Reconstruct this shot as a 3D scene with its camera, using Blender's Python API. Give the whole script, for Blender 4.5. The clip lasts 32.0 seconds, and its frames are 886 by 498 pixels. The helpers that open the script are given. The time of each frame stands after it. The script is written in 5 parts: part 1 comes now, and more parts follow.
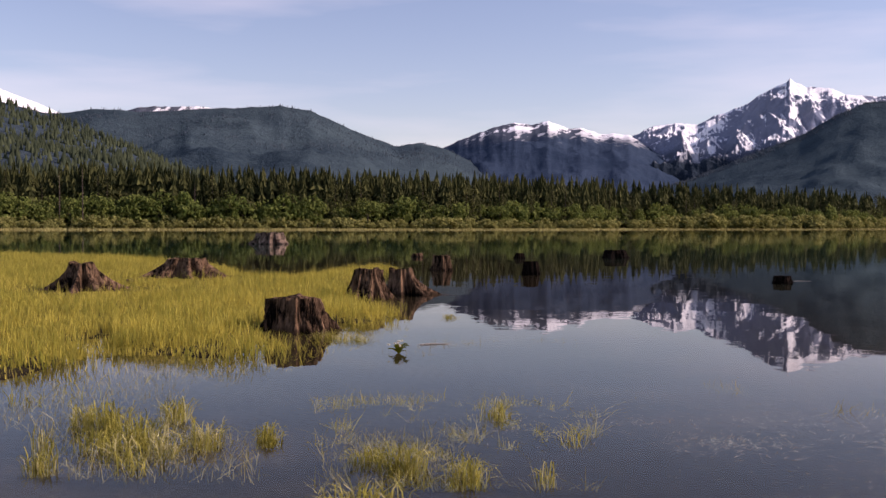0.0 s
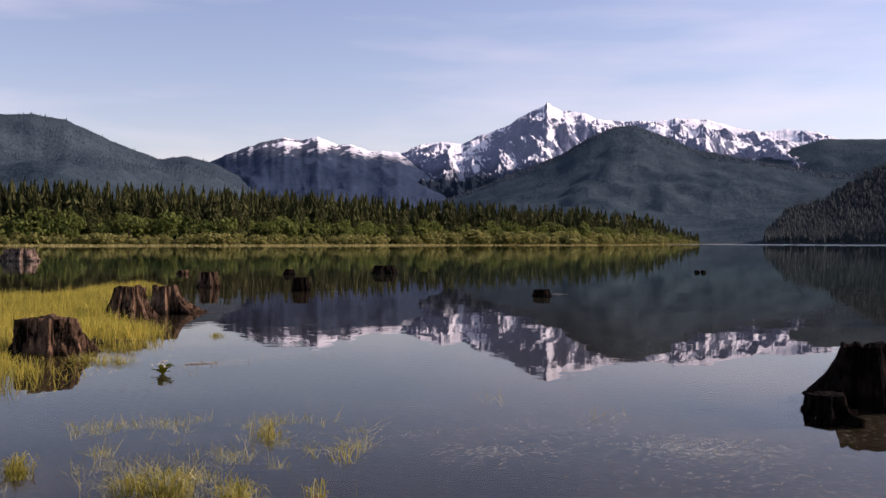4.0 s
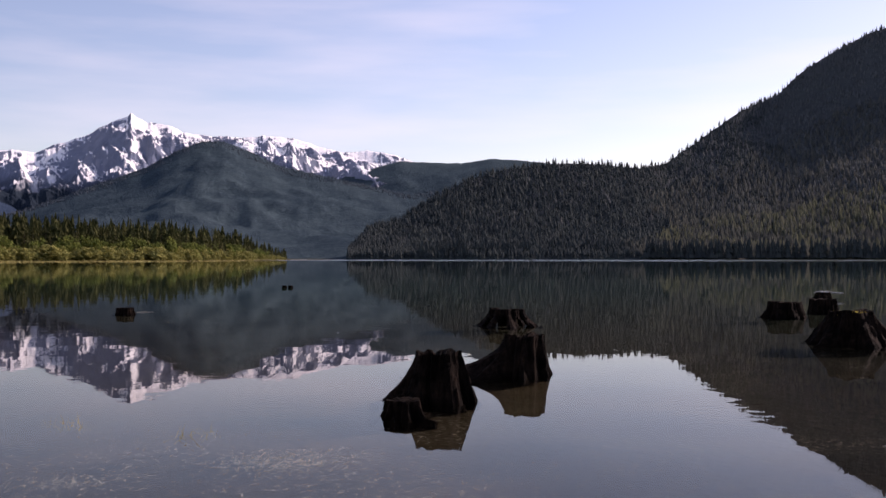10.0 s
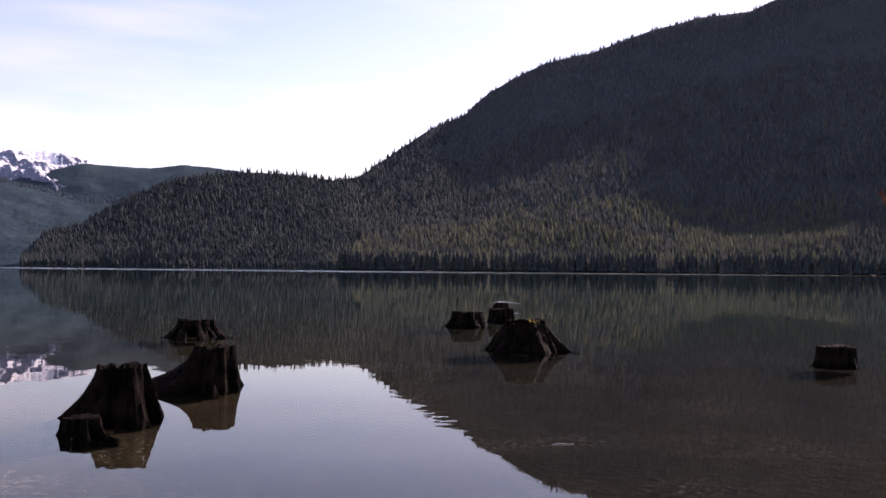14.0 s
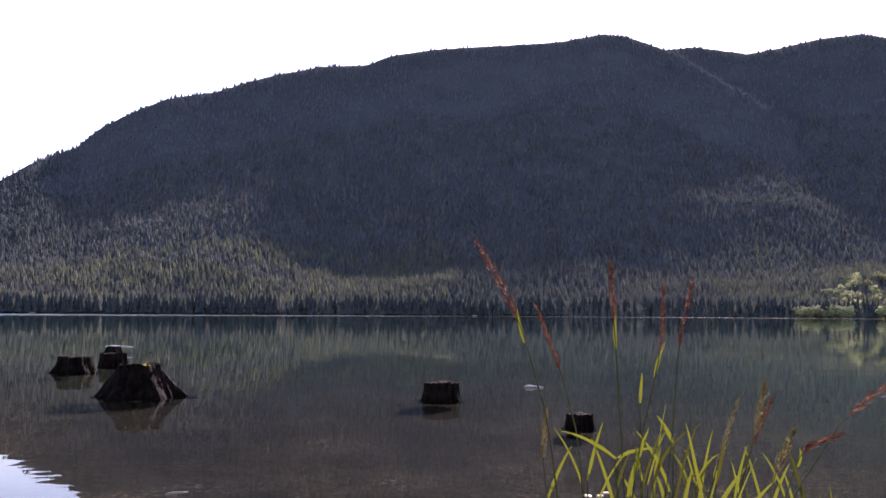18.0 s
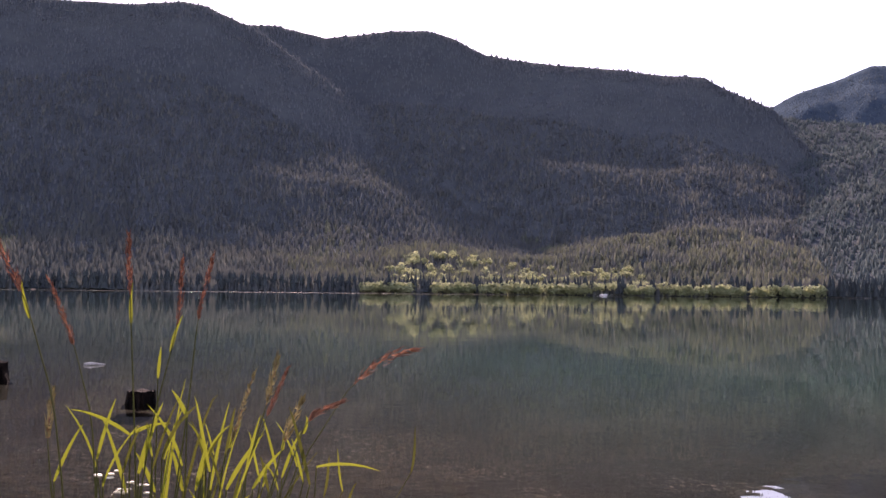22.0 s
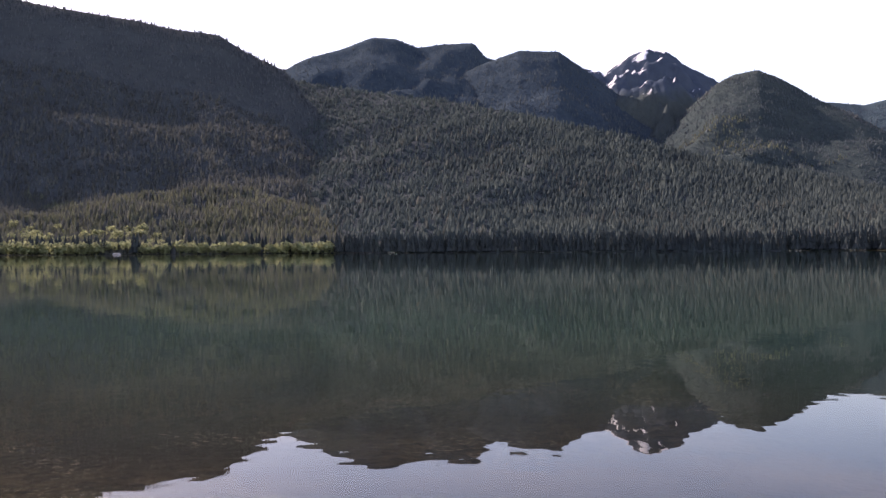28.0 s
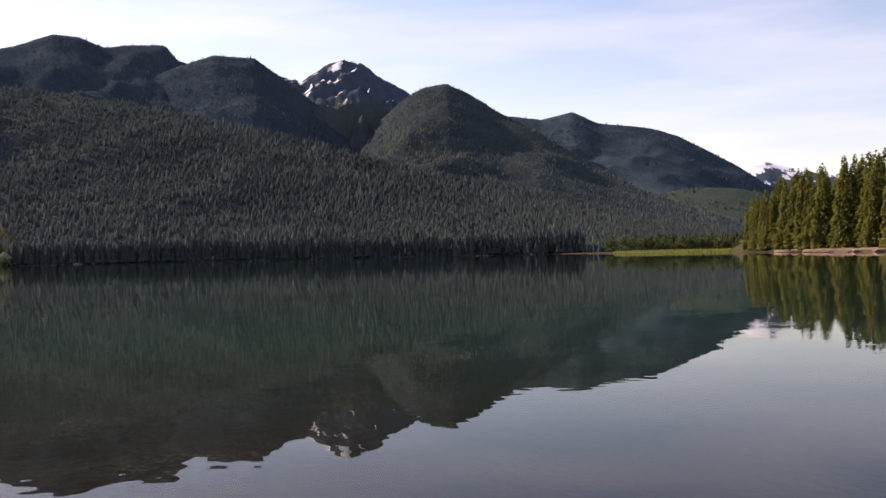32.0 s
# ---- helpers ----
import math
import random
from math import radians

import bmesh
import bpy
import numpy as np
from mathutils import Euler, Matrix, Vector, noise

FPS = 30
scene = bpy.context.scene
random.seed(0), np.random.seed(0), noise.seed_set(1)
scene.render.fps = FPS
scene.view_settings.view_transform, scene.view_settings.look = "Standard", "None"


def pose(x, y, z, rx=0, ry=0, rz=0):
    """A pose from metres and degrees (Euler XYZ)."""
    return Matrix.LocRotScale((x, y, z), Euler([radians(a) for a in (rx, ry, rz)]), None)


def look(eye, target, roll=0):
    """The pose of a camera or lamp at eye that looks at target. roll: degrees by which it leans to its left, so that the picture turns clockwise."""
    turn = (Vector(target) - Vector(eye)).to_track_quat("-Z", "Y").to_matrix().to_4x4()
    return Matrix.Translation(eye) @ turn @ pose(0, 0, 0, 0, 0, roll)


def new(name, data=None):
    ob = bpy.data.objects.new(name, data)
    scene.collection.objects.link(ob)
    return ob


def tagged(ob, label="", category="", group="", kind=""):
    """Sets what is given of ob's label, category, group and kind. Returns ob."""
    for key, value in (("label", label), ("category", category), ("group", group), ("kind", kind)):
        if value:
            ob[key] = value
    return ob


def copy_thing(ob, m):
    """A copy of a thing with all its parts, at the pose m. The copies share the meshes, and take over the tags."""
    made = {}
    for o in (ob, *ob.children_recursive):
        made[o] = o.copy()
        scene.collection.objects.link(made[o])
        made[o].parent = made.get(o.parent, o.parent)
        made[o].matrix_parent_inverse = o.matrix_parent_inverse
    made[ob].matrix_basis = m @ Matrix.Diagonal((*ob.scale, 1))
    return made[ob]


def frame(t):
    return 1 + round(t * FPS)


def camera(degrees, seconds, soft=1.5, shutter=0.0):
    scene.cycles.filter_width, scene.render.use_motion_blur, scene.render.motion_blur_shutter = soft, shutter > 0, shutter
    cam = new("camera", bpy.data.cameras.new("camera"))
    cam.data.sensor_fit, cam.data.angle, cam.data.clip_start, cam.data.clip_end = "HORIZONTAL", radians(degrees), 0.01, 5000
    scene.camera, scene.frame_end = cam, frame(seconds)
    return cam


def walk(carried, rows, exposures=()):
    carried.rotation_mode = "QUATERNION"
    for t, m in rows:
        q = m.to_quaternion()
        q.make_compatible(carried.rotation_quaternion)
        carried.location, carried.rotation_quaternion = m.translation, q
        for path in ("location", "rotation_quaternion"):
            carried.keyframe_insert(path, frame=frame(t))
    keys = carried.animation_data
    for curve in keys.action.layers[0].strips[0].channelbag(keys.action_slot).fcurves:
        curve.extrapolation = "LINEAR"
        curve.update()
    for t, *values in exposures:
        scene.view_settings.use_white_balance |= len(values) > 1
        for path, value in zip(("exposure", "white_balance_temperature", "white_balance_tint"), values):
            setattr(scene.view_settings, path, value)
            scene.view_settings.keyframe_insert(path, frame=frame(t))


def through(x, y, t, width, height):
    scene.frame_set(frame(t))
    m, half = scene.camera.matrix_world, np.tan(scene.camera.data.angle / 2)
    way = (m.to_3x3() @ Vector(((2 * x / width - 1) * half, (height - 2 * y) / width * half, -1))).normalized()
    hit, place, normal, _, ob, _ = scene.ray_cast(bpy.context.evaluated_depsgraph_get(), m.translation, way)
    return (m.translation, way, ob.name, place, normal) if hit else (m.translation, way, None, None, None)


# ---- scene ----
cam = camera(48.0, 32.0)
EYE = 1.6

# seconds, sideways step, yaw, pitch, roll
PATH = [
    (0.0, 0.000, -0.00, -1.33, -0.12),
    (0.5, 0.000, -2.09, -1.20, 0.29),
    (1.0, 0.000, -4.72, -0.87, 0.21),
    (1.5, 0.000, -6.05, -0.69, 0.59),
    (2.0, 0.000, -7.58, -0.75, 0.64),
    (2.5, 0.000, -8.82, -0.69, 0.38),
    (3.0, 0.000, -10.12, -0.78, 0.33),
    (3.5, 0.000, -11.65, -0.53, 0.01),
    (5.5, 0.000, -17.75, -0.33, 0.27),
    (6.0, 0.000, -19.38, -0.17, 0.35),
    (6.5, 0.000, -20.92, -0.28, 0.43),
    (7.0, 0.000, -22.44, -0.24, 0.38),
    (7.5, 0.000, -24.13, -0.28, 0.54),
    (8.0, 0.000, -25.84, -0.27, 0.93),
    (8.5, 0.000, -28.19, -0.55, 0.69),
    (9.0, 0.000, -31.42, -0.72, 0.33),
    (9.5, 0.000, -34.14, -0.29, 0.02),
    (10.0, 0.000, -36.56, 0.55, 0.02),
    (10.5, 0.000, -38.41, 0.92, 0.94),
    (11.0, 0.000, -40.47, 1.02, 1.09),
    (11.5, 0.000, -42.83, 1.04, 0.55),
    (12.0, 0.000, -44.90, 1.01, 0.58),
    (12.5, 0.000, -47.02, 0.78, 0.08),
    (13.0, 0.000, -49.36, 0.64, -0.32),
    (13.5, 0.000, -51.50, 0.76, -0.63),
    (14.0, 0.000, -54.08, 1.23, -0.57),
    (14.5, 0.000, -56.39, 1.82, -0.32),
    (16.5, 0.000, -67.05, 3.97, -0.03),
    (17.0, 0.000, -70.12, 3.82, -0.41),
    (17.5, 0.000, -72.83, 3.80, -0.29),
    (18.0, -0.008, -75.67, 3.79, -0.34),
    (18.5, -0.018, -78.20, 3.40, -0.23),
    (19.0, -0.037, -81.18, 3.33, -0.21),
    (19.5, -0.052, -84.00, 3.21, -0.38),
    (20.0, -0.075, -86.72, 3.19, 0.01),
    (20.5, -0.103, -89.51, 3.21, -0.02),
    (21.0, -0.135, -92.69, 3.19, 0.28),
    (21.5, -0.147, -95.10, 2.91, 0.47),
    (22.0, -0.095, -99.85, 2.53, -0.62),
    (22.5, -0.055, -104.11, 2.00, 0.11),
    (23.0, -0.035, -107.51, 1.70, -0.13),
    (23.5, -0.035, -109.37, 1.58, 0.16),
    (24.0, -0.035, -111.05, 0.85, 0.04),
    (24.5, -0.035, -113.35, 0.44, -0.37),
    (26.5, -0.035, -121.07, 0.15, -0.08),
    (27.0, -0.035, -123.00, 0.09, 0.25),
    (27.5, -0.035, -125.17, 0.09, 0.35),
    (28.0, -0.035, -127.17, 0.16, 0.34),
    (28.5, -0.035, -128.81, 0.18, -0.03),
    (29.0, -0.035, -130.79, 0.38, -0.09),
    (29.5, -0.035, -132.67, 0.36, 0.20),
    (30.0, -0.035, -135.89, -0.00, 0.16),
    (30.5, -0.035, -138.67, 0.43, 0.30),
    (31.0, -0.035, -141.10, 0.79, 0.56),
    (31.5, -0.035, -142.71, 0.61, 0.92),
    (32.0, -0.035, -144.39, 0.37, 1.26),
]
walk(cam, [(t, pose(0, dy, EYE, 90 + pitch, roll, yaw)) for t, dy, yaw, pitch, roll in PATH],
     exposures=[(0.0, 0.05, 6750, 37), (9.0, 0.10, 6830, 36), (13.0, 0.36, 6950, 42), (14.5, 0.55, 6700, 41), (16.5, 0.86, 6300, 40), (19.0, 1.5, 6300, 41), (23.0, 1.6, 7200, 47),
                (24.5, 1.32, 7300, 46), (26.5, 1.25, 7150, 42), (28.0, 1.05, 6950, 36), (30.0, 0.55, 7100, 33), (32.0, 0.4, 7300, 33)])

# ---- light ----
SUN_AZ, SUN_EL = 92.0, 29.0


def direction(az, el=0.0):
    a, e = radians(az), radians(el)
    return Vector((math.sin(a) * math.cos(e), math.cos(a) * math.cos(e), math.sin(e)))


def place(az, dist, z=0.0):
    d = direction(az)
    return Vector((d.x * dist, d.y * dist, z))


world = bpy.data.worlds.new("sky")
scene.world = world
world.use_nodes = True
wt = world.node_tree
wt.nodes.clear()
sky = wt.nodes.new("ShaderNodeTexSky")
sky.sky_type = "NISHITA"
sky.sun_disc = False
sky.sun_elevation, sky.sun_rotation = radians(SUN_EL), radians(SUN_AZ)
sky.air_density, sky.dust_density, sky.ozone_density = 1.0, 0.45, 1.2
coord = wt.nodes.new("ShaderNodeTexCoord")
stretch = wt.nodes.new("ShaderNodeMapping")
stretch.inputs["Scale"].default_value = (1.6, 1.6, 11.0)
stretch.inputs["Rotation"].default_value = (0.10, -0.06, 0.0)
wisps = wt.nodes.new("ShaderNodeTexNoise")
wisps.inputs["Scale"].default_value = 1.7
wisps.inputs["Detail"].default_value = 5.0
wisps.inputs["Roughness"].default_value = 0.5
veil = wt.nodes.new("ShaderNodeMapRange")
veil.inputs["From Min"].default_value, veil.inputs["From Max"].default_value = 0.44, 0.76
veil.inputs["To Max"].default_value = 0.32
cloud = wt.nodes.new("ShaderNodeMix")
cloud.data_type = "RGBA"
cloud.inputs["B"].default_value = (8.0, 7.9, 7.8, 1)
air = wt.nodes.new("ShaderNodeBackground")
air.inputs["Strength"].default_value = 0.135
out = wt.nodes.new("ShaderNodeOutputWorld")
for a, b in ((coord.outputs["Generated"], stretch.inputs["Vector"]), (stretch.outputs["Vector"], wisps.inputs["Vector"]),
             (wisps.outputs["Fac"], veil.inputs["Value"]), (veil.outputs["Result"], cloud.inputs["Factor"]),
             (sky.outputs["Color"], cloud.inputs["A"]), (cloud.outputs["Result"], air.inputs["Color"]),
             (air.outputs["Background"], out.inputs["Surface"])):
    wt.links.new(a, b)

sun_data = bpy.data.lights.new("sun", "SUN")
sun_data.energy, sun_data.angle, sun_data.color = 5.0, radians(0.5), (1.0, 0.92, 0.80)
sun = new("sun", sun_data)
sun.matrix_world = look(direction(SUN_AZ, SUN_EL) * 500, (0, 0, 0))


# ---- materials ----
class Nodes:
    """A Principled material with a few shorthands for its nodes."""

    def __init__(self, name, rough=0.8):
        self.mat = bpy.data.materials.new(name)
        self.mat.use_nodes = True
        self.tree = self.mat.node_tree
        self.bsdf = self.tree.nodes["Principled BSDF"]
        self.bsdf.inputs["Roughness"].default_value = rough
        self.geo = self.tree.nodes.new("ShaderNodeNewGeometry")

    def link(self, a, b):
        self.tree.links.new(a, b)

    def node(self, kind, **values):
        n = self.tree.nodes.new(kind)
        for key, value in values.items():
            sock = n.inputs[key.replace("_", " ")]
            if hasattr(value, "links"):
                self.link(value, sock)
            else:
                sock.default_value = value
        return n

    def scaled(self, scale, local=False):
        source = self.geo.outputs["Position"]
        if local:
            source = self.tree.nodes.new("ShaderNodeTexCoord").outputs["Object"]
        return self.node("ShaderNodeMapping", Vector=source, Scale=scale).outputs["Vector"]

    def noise(self, scale, detail=4.0, rough=0.55, vector=None):
        n = self.node("ShaderNodeTexNoise", Scale=scale, Detail=detail, Roughness=rough)
        self.link(vector if vector is not None else self.geo.outputs["Position"], n.inputs["Vector"])
        return n.outputs["Fac"]

    def ramp(self, fac, low, high, a=0.0, b=1.0):
        n = self.node("ShaderNodeMapRange", Value=fac, From_Min=low, From_Max=high, To_Min=a, To_Max=b)
        return n.outputs["Result"]

    def math(self, op, a, b):
        n = self.tree.nodes.new("ShaderNodeMath")
        n.operation = op
        for sock, value in zip(n.inputs, (a, b)):
            if hasattr(value, "links"):
                self.link(value, sock)
            else:
                sock.default_value = value
        return n.outputs[0]

    def mix(self, fac, a, b):
        n = self.tree.nodes.new("ShaderNodeMix")
        n.data_type = "RGBA"
        for key, value in (("Factor", fac), ("A", a), ("B", b)):
            if hasattr(value, "links"):
                self.link(value, n.inputs[key])
            else:
                n.inputs[key].default_value = value if key == "Factor" else (*value, 1)
        return n.outputs["Result"]

    def axis(self, which):
        n = self.node("ShaderNodeSeparateXYZ", Vector=self.geo.outputs["Position"])
        return n.outputs[which]

    def color(self, value):
        self.link(value, self.bsdf.inputs["Base Color"])

    def bump(self, height, strength=0.5, distance=0.1):
        n = self.node("ShaderNodeBump", Height=height, Strength=strength, Distance=distance)
        self.link(n.outputs["Normal"], self.bsdf.inputs["Normal"])


def hill_material(name, dark, light, snowline=None, patch=0.017, slope=0.0003, cover=0.545, rock=(0.10, 0.10, 0.11), slant=0.6, stand=0.05):
    """A forested or rocky mountainside; stand is one over the usual width of a tree group."""
    m = Nodes(name, 0.95)
    m.bsdf.inputs["Specular IOR Level"].default_value = 0.0
    wide = m.noise(0.0022, 4)
    mid = m.noise(0.011, 4, 0.6)
    fine = m.noise(stand, 4, 0.75, m.scaled((1, 1, 0.6)))
    tone = m.math("ADD", m.math("MULTIPLY", wide, 0.34), m.math("ADD", m.math("MULTIPLY", mid, 0.26), m.math("MULTIPLY", fine, 0.40)))
    col = m.mix(m.ramp(tone, 0.38, 0.62), dark, light)
    if snowline is not None:
        z = m.axis("Z")
        turned = m.node("ShaderNodeMapping", Vector=m.geo.outputs["Position"], Rotation=(0.0, slant, 0.0)).outputs["Vector"]
        lay = m.node("ShaderNodeMapping", Vector=turned, Scale=(0.5, 0.35, 1.5)).outputs["Vector"]
        streak = m.math("ADD", m.math("MULTIPLY", m.noise(patch * 0.7, 3, 0.5, lay), 0.55), m.math("MULTIPLY", m.noise(patch * 2.2, 6, 0.65, lay), 0.45))
        rocky = m.ramp(m.math("ADD", z, m.math("MULTIPLY", m.noise(0.01, 4), 120.0)), snowline - 20, snowline + 60)
        col = m.mix(rocky, col, m.mix(m.noise(0.03, 4), rock, [c * 1.8 for c in rock]))
        facing = m.node("ShaderNodeSeparateXYZ", Vector=m.geo.outputs["Normal"])
        up, east = facing.outputs["Z"], facing.outputs["X"]
        high = m.math("MULTIPLY", m.math("SUBTRACT", z, snowline), slope)
        # Extra snow on sunward east faces paints lit sides white, shaded sides rocky.
        snow = m.ramp(m.math("ADD", m.math("ADD", streak, high), m.math("ADD", m.math("MULTIPLY", m.math("SUBTRACT", up, 0.6), 0.2), m.math("MULTIPLY", east, 0.18))), cover, cover + 0.02)
        snow = m.math("MULTIPLY", snow, rocky)
        col = m.mix(snow, col, (0.93, 0.93, 0.94))
    m.color(col)
    m.bump(m.math("ADD", m.noise(0.06, 5, 0.7), m.math("MULTIPLY", m.noise(stand * 1.6, 3, 0.7), 0.5)), 0.8, 6.0)
    return m.mat


def leaf_material(name, dark, light, through=0.25, patches=0.012, mottle=0.6, other=None, share=0.5):
    m = Nodes(name, 0.75)
    rnd = m.geo.outputs["Random Per Island"]
    tone = m.math("ADD", m.math("MULTIPLY", rnd, mottle), m.math("MULTIPLY", m.noise(patches, 3), 1.15 - mottle))
    col = m.mix(m.ramp(tone, 0.25, 0.95), dark, light)
    if other is not None:
        spread = m.math("ADD", m.math("MULTIPLY", m.noise(patches * 0.6, 4, 0.6), 0.75), m.math("MULTIPLY", m.math("FRACT", m.math("MULTIPLY", rnd, 37.0), 0.0), 0.25))
        col = m.mix(m.ramp(spread, 0.62 - 0.25 * share, 0.68 - 0.2 * share), col, other)
    m.color(col)
    m.bsdf.inputs["Specular IOR Level"].default_value = 0.0 if mottle < 0.6 else 0.04
    if through:
        glow = m.node("ShaderNodeBsdfTranslucent", Color=(*[c * 1.3 for c in light], 1))
        both = m.node("ShaderNodeMixShader", Fac=through)
        m.link(m.bsdf.outputs["BSDF"], both.inputs[1])
        m.link(glow.outputs["BSDF"], both.inputs[2])
        m.link(both.outputs["Shader"], m.tree.nodes["Material Output"].inputs["Surface"])
    return m.mat


def water_material():
    m = Nodes("lake_water", 0.02)
    m.bsdf.inputs["Base Color"].default_value = (0.66, 0.73, 0.65, 1)
    m.bsdf.inputs["Transmission Weight"].default_value = 1.0
    m.bsdf.inputs["IOR"].default_value = 1.135
    x, y = m.axis("X"), m.axis("Y")
    away = m.math("SQRT", m.math("ADD", m.math("MULTIPLY", x, x), m.math("MULTIPLY", y, y)), 0.0)
    swell = m.noise(0.6, 1, 0.4)
    ripple = m.noise(4.6, 0.0, 0.5)
    patch = m.ramp(m.noise(0.12, 3), 0.42, 0.62, 0.15, 1.0)
    height = m.math("ADD", m.math("MULTIPLY", swell, 0.0034), m.math("MULTIPLY", m.math("MULTIPLY", ripple, patch), m.ramp(away, 9.0, 22.0, 0.0011, 0.0009)))
    m.bump(height, 1.0, 1.0)
    windy = m.ramp(away, 850.0, 1150.0)
    gust = m.ramp(m.noise(0.004, 3), 0.42, 0.62)
    lane = m.math("MULTIPLY", m.ramp(away, 420.0, 640.0), m.math("MULTIPLY", m.ramp(y, 180.0, 400.0), m.ramp(x, 290.0, 420.0)))
    m.link(m.ramp(m.math("MAXIMUM", m.math("MULTIPLY", m.math("MULTIPLY", windy, gust), 0.6), lane), 0.0, 1.0, 0.005, 0.30), m.bsdf.inputs["Roughness"])
    return m.mat


def bed_material():
    m = Nodes("lake_bed", 0.95)
    m.bsdf.inputs["Specular IOR Level"].default_value = 0.05
    z = m.axis("Z")
    pebble = m.node("ShaderNodeTexVoronoi", Scale=9.0, Vector=m.geo.outputs["Position"])
    stones = m.mix(m.ramp(pebble.outputs["Color"], 0.2, 0.9), (0.0026, 0.0021, 0.0013), (0.016, 0.012, 0.007))
    silt = m.mix(m.noise(0.7, 5), (0.0024, 0.0019, 0.0013), (0.0076, 0.006, 0.004))
    shallow = m.mix(m.ramp(m.noise(0.35, 4), 0.4, 0.62), silt, stones)
    mud = m.mix(m.noise(1.6, 5, 0.65), (0.008, 0.006, 0.0032), (0.028, 0.020, 0.011))
    flats = m.ramp(m.math("ADD", m.math("SUBTRACT", m.axis("Y"), m.math("MULTIPLY", m.axis("X"), 0.6)), m.math("MULTIPLY", m.noise(0.4, 3), 4.0)), 1.5, 7.0)
    shallow = m.mix(flats, shallow, mud)
    weedy = m.math("MULTIPLY", m.ramp(m.noise(0.55, 3), 0.52, 0.66), m.ramp(m.noise(16.0, 4, 0.7), 0.56, 0.66))
    shallow = m.mix(weedy, shallow, (0.13, 0.115, 0.09))
    # Deeper bed goes dark green: light lost in the water, put into its colour.
    col = m.mix(m.ramp(z, -0.5, -2.0), shallow, (0.007, 0.0235, 0.0175))
    col = m.mix(m.ramp(z, 0.0, 0.10), col, m.mix(m.noise(3.0, 5), (0.035, 0.033, 0.014), (0.085, 0.072, 0.034)))
    m.color(col)
    m.bump(m.math("ADD", pebble.outputs["Distance"], m.noise(14, 4)), 0.6, 0.03)
    return m.mat


def wood_material(name, dark, light):
    m = Nodes(name, 0.9)
    m.bsdf.inputs["Specular IOR Level"].default_value = 0.05
    grain = m.noise(13.0, 6, 0.7, m.scaled((1, 1, 0.14), local=True))
    blotch = m.noise(2.4, 4)
    col = m.mix(m.ramp(m.math("ADD", m.math("MULTIPLY", grain, 0.6), m.math("MULTIPLY", blotch, 0.4)), 0.44, 0.64), dark, light)
    damp = m.ramp(m.axis("Z"), 0.02, 0.09, 0.45, 1.0)
    col = m.mix(damp, dark, col)
    m.color(col)
    m.bump(m.math("ADD", grain, m.math("MULTIPLY", m.noise(30.0, 4), 0.4)), 1.0, 0.06)
    return m.mat


M_WATER = water_material()
M_BED = bed_material()
M_CONIFER = leaf_material("conifer_needles", (0.014, 0.020, 0.008), (0.112, 0.116, 0.040), 0.18)
# Pale grey needles: haze and glare on the big mountainsides put into the colour.
M_FAR_CONIFER = leaf_material("hazy_conifer_needles", (0.064, 0.072, 0.073), (0.142, 0.150, 0.124), 0.36, 0.012, 0.3)
# Lit copy of the forest foliage: sunlight of the foot slopes in its colour.
M_FOOT_WOOD = leaf_material("pale_lit_foliage", (0.085, 0.098, 0.068), (0.19, 0.20, 0.135), 0.42, 0.012, 0.45)
# Lightened needles: colour makes up for the shade on these backlit trees.
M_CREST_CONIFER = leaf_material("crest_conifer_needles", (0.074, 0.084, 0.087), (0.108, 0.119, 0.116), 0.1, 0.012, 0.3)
M_SPUR_CONIFER = leaf_material("spur_conifer_needles", (0.030, 0.042, 0.028), (0.084, 0.100, 0.052), 0.15, 0.012, 0.4)
# Needles on the far hills: blue distance haze is put into their colours.
M_BLUE_CONIFER = leaf_material("haze_blue_needles", (0.047, 0.062, 0.080), (0.073, 0.092, 0.104), 0.12, 0.012, 0.3)
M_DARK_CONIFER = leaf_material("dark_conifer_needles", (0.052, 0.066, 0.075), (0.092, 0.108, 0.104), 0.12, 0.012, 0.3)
# Shaded copy of the needles: the dark of knoll and shore is painted.
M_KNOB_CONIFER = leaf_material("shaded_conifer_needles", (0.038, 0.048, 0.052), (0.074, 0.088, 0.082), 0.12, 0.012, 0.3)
# The blue cast here is haze put into the slope's colour.
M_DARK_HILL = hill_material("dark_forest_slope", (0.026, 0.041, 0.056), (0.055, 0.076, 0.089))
M_BROAD = leaf_material("broadleaf_foliage", (0.052, 0.080, 0.018), (0.21, 0.24, 0.064), 0.3)
M_WILLOW = leaf_material("willow_foliage", (0.085, 0.10, 0.028), (0.36, 0.34, 0.115), 0.3)
# Greyed foliage: the haze over the far shore is in its colour.
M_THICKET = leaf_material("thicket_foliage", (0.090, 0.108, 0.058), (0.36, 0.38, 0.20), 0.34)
# Bluer and greyer than plain needles, to paint in haze.
M_SLOPE_CONIFER = leaf_material("slope_conifer_needles", (0.047, 0.065, 0.068), (0.106, 0.130, 0.115), 0.26, 0.012, 0.35, (0.045, 0.060, 0.062), 0.35)
M_STRAW = leaf_material("straw_sedge", (0.07, 0.06, 0.02), (0.48, 0.42, 0.17), 0.25)
M_GRASS = leaf_material("marsh_grass", (0.030, 0.042, 0.007), (0.67, 0.55, 0.105), 0.3, 1.1, 0.5, (0.15, 0.155, 0.024), 0.42)
M_REED_LEAF = leaf_material("reed_leaf", (0.024, 0.036, 0.005), (0.14, 0.15, 0.015), 0.33, 28.0, 0.45)
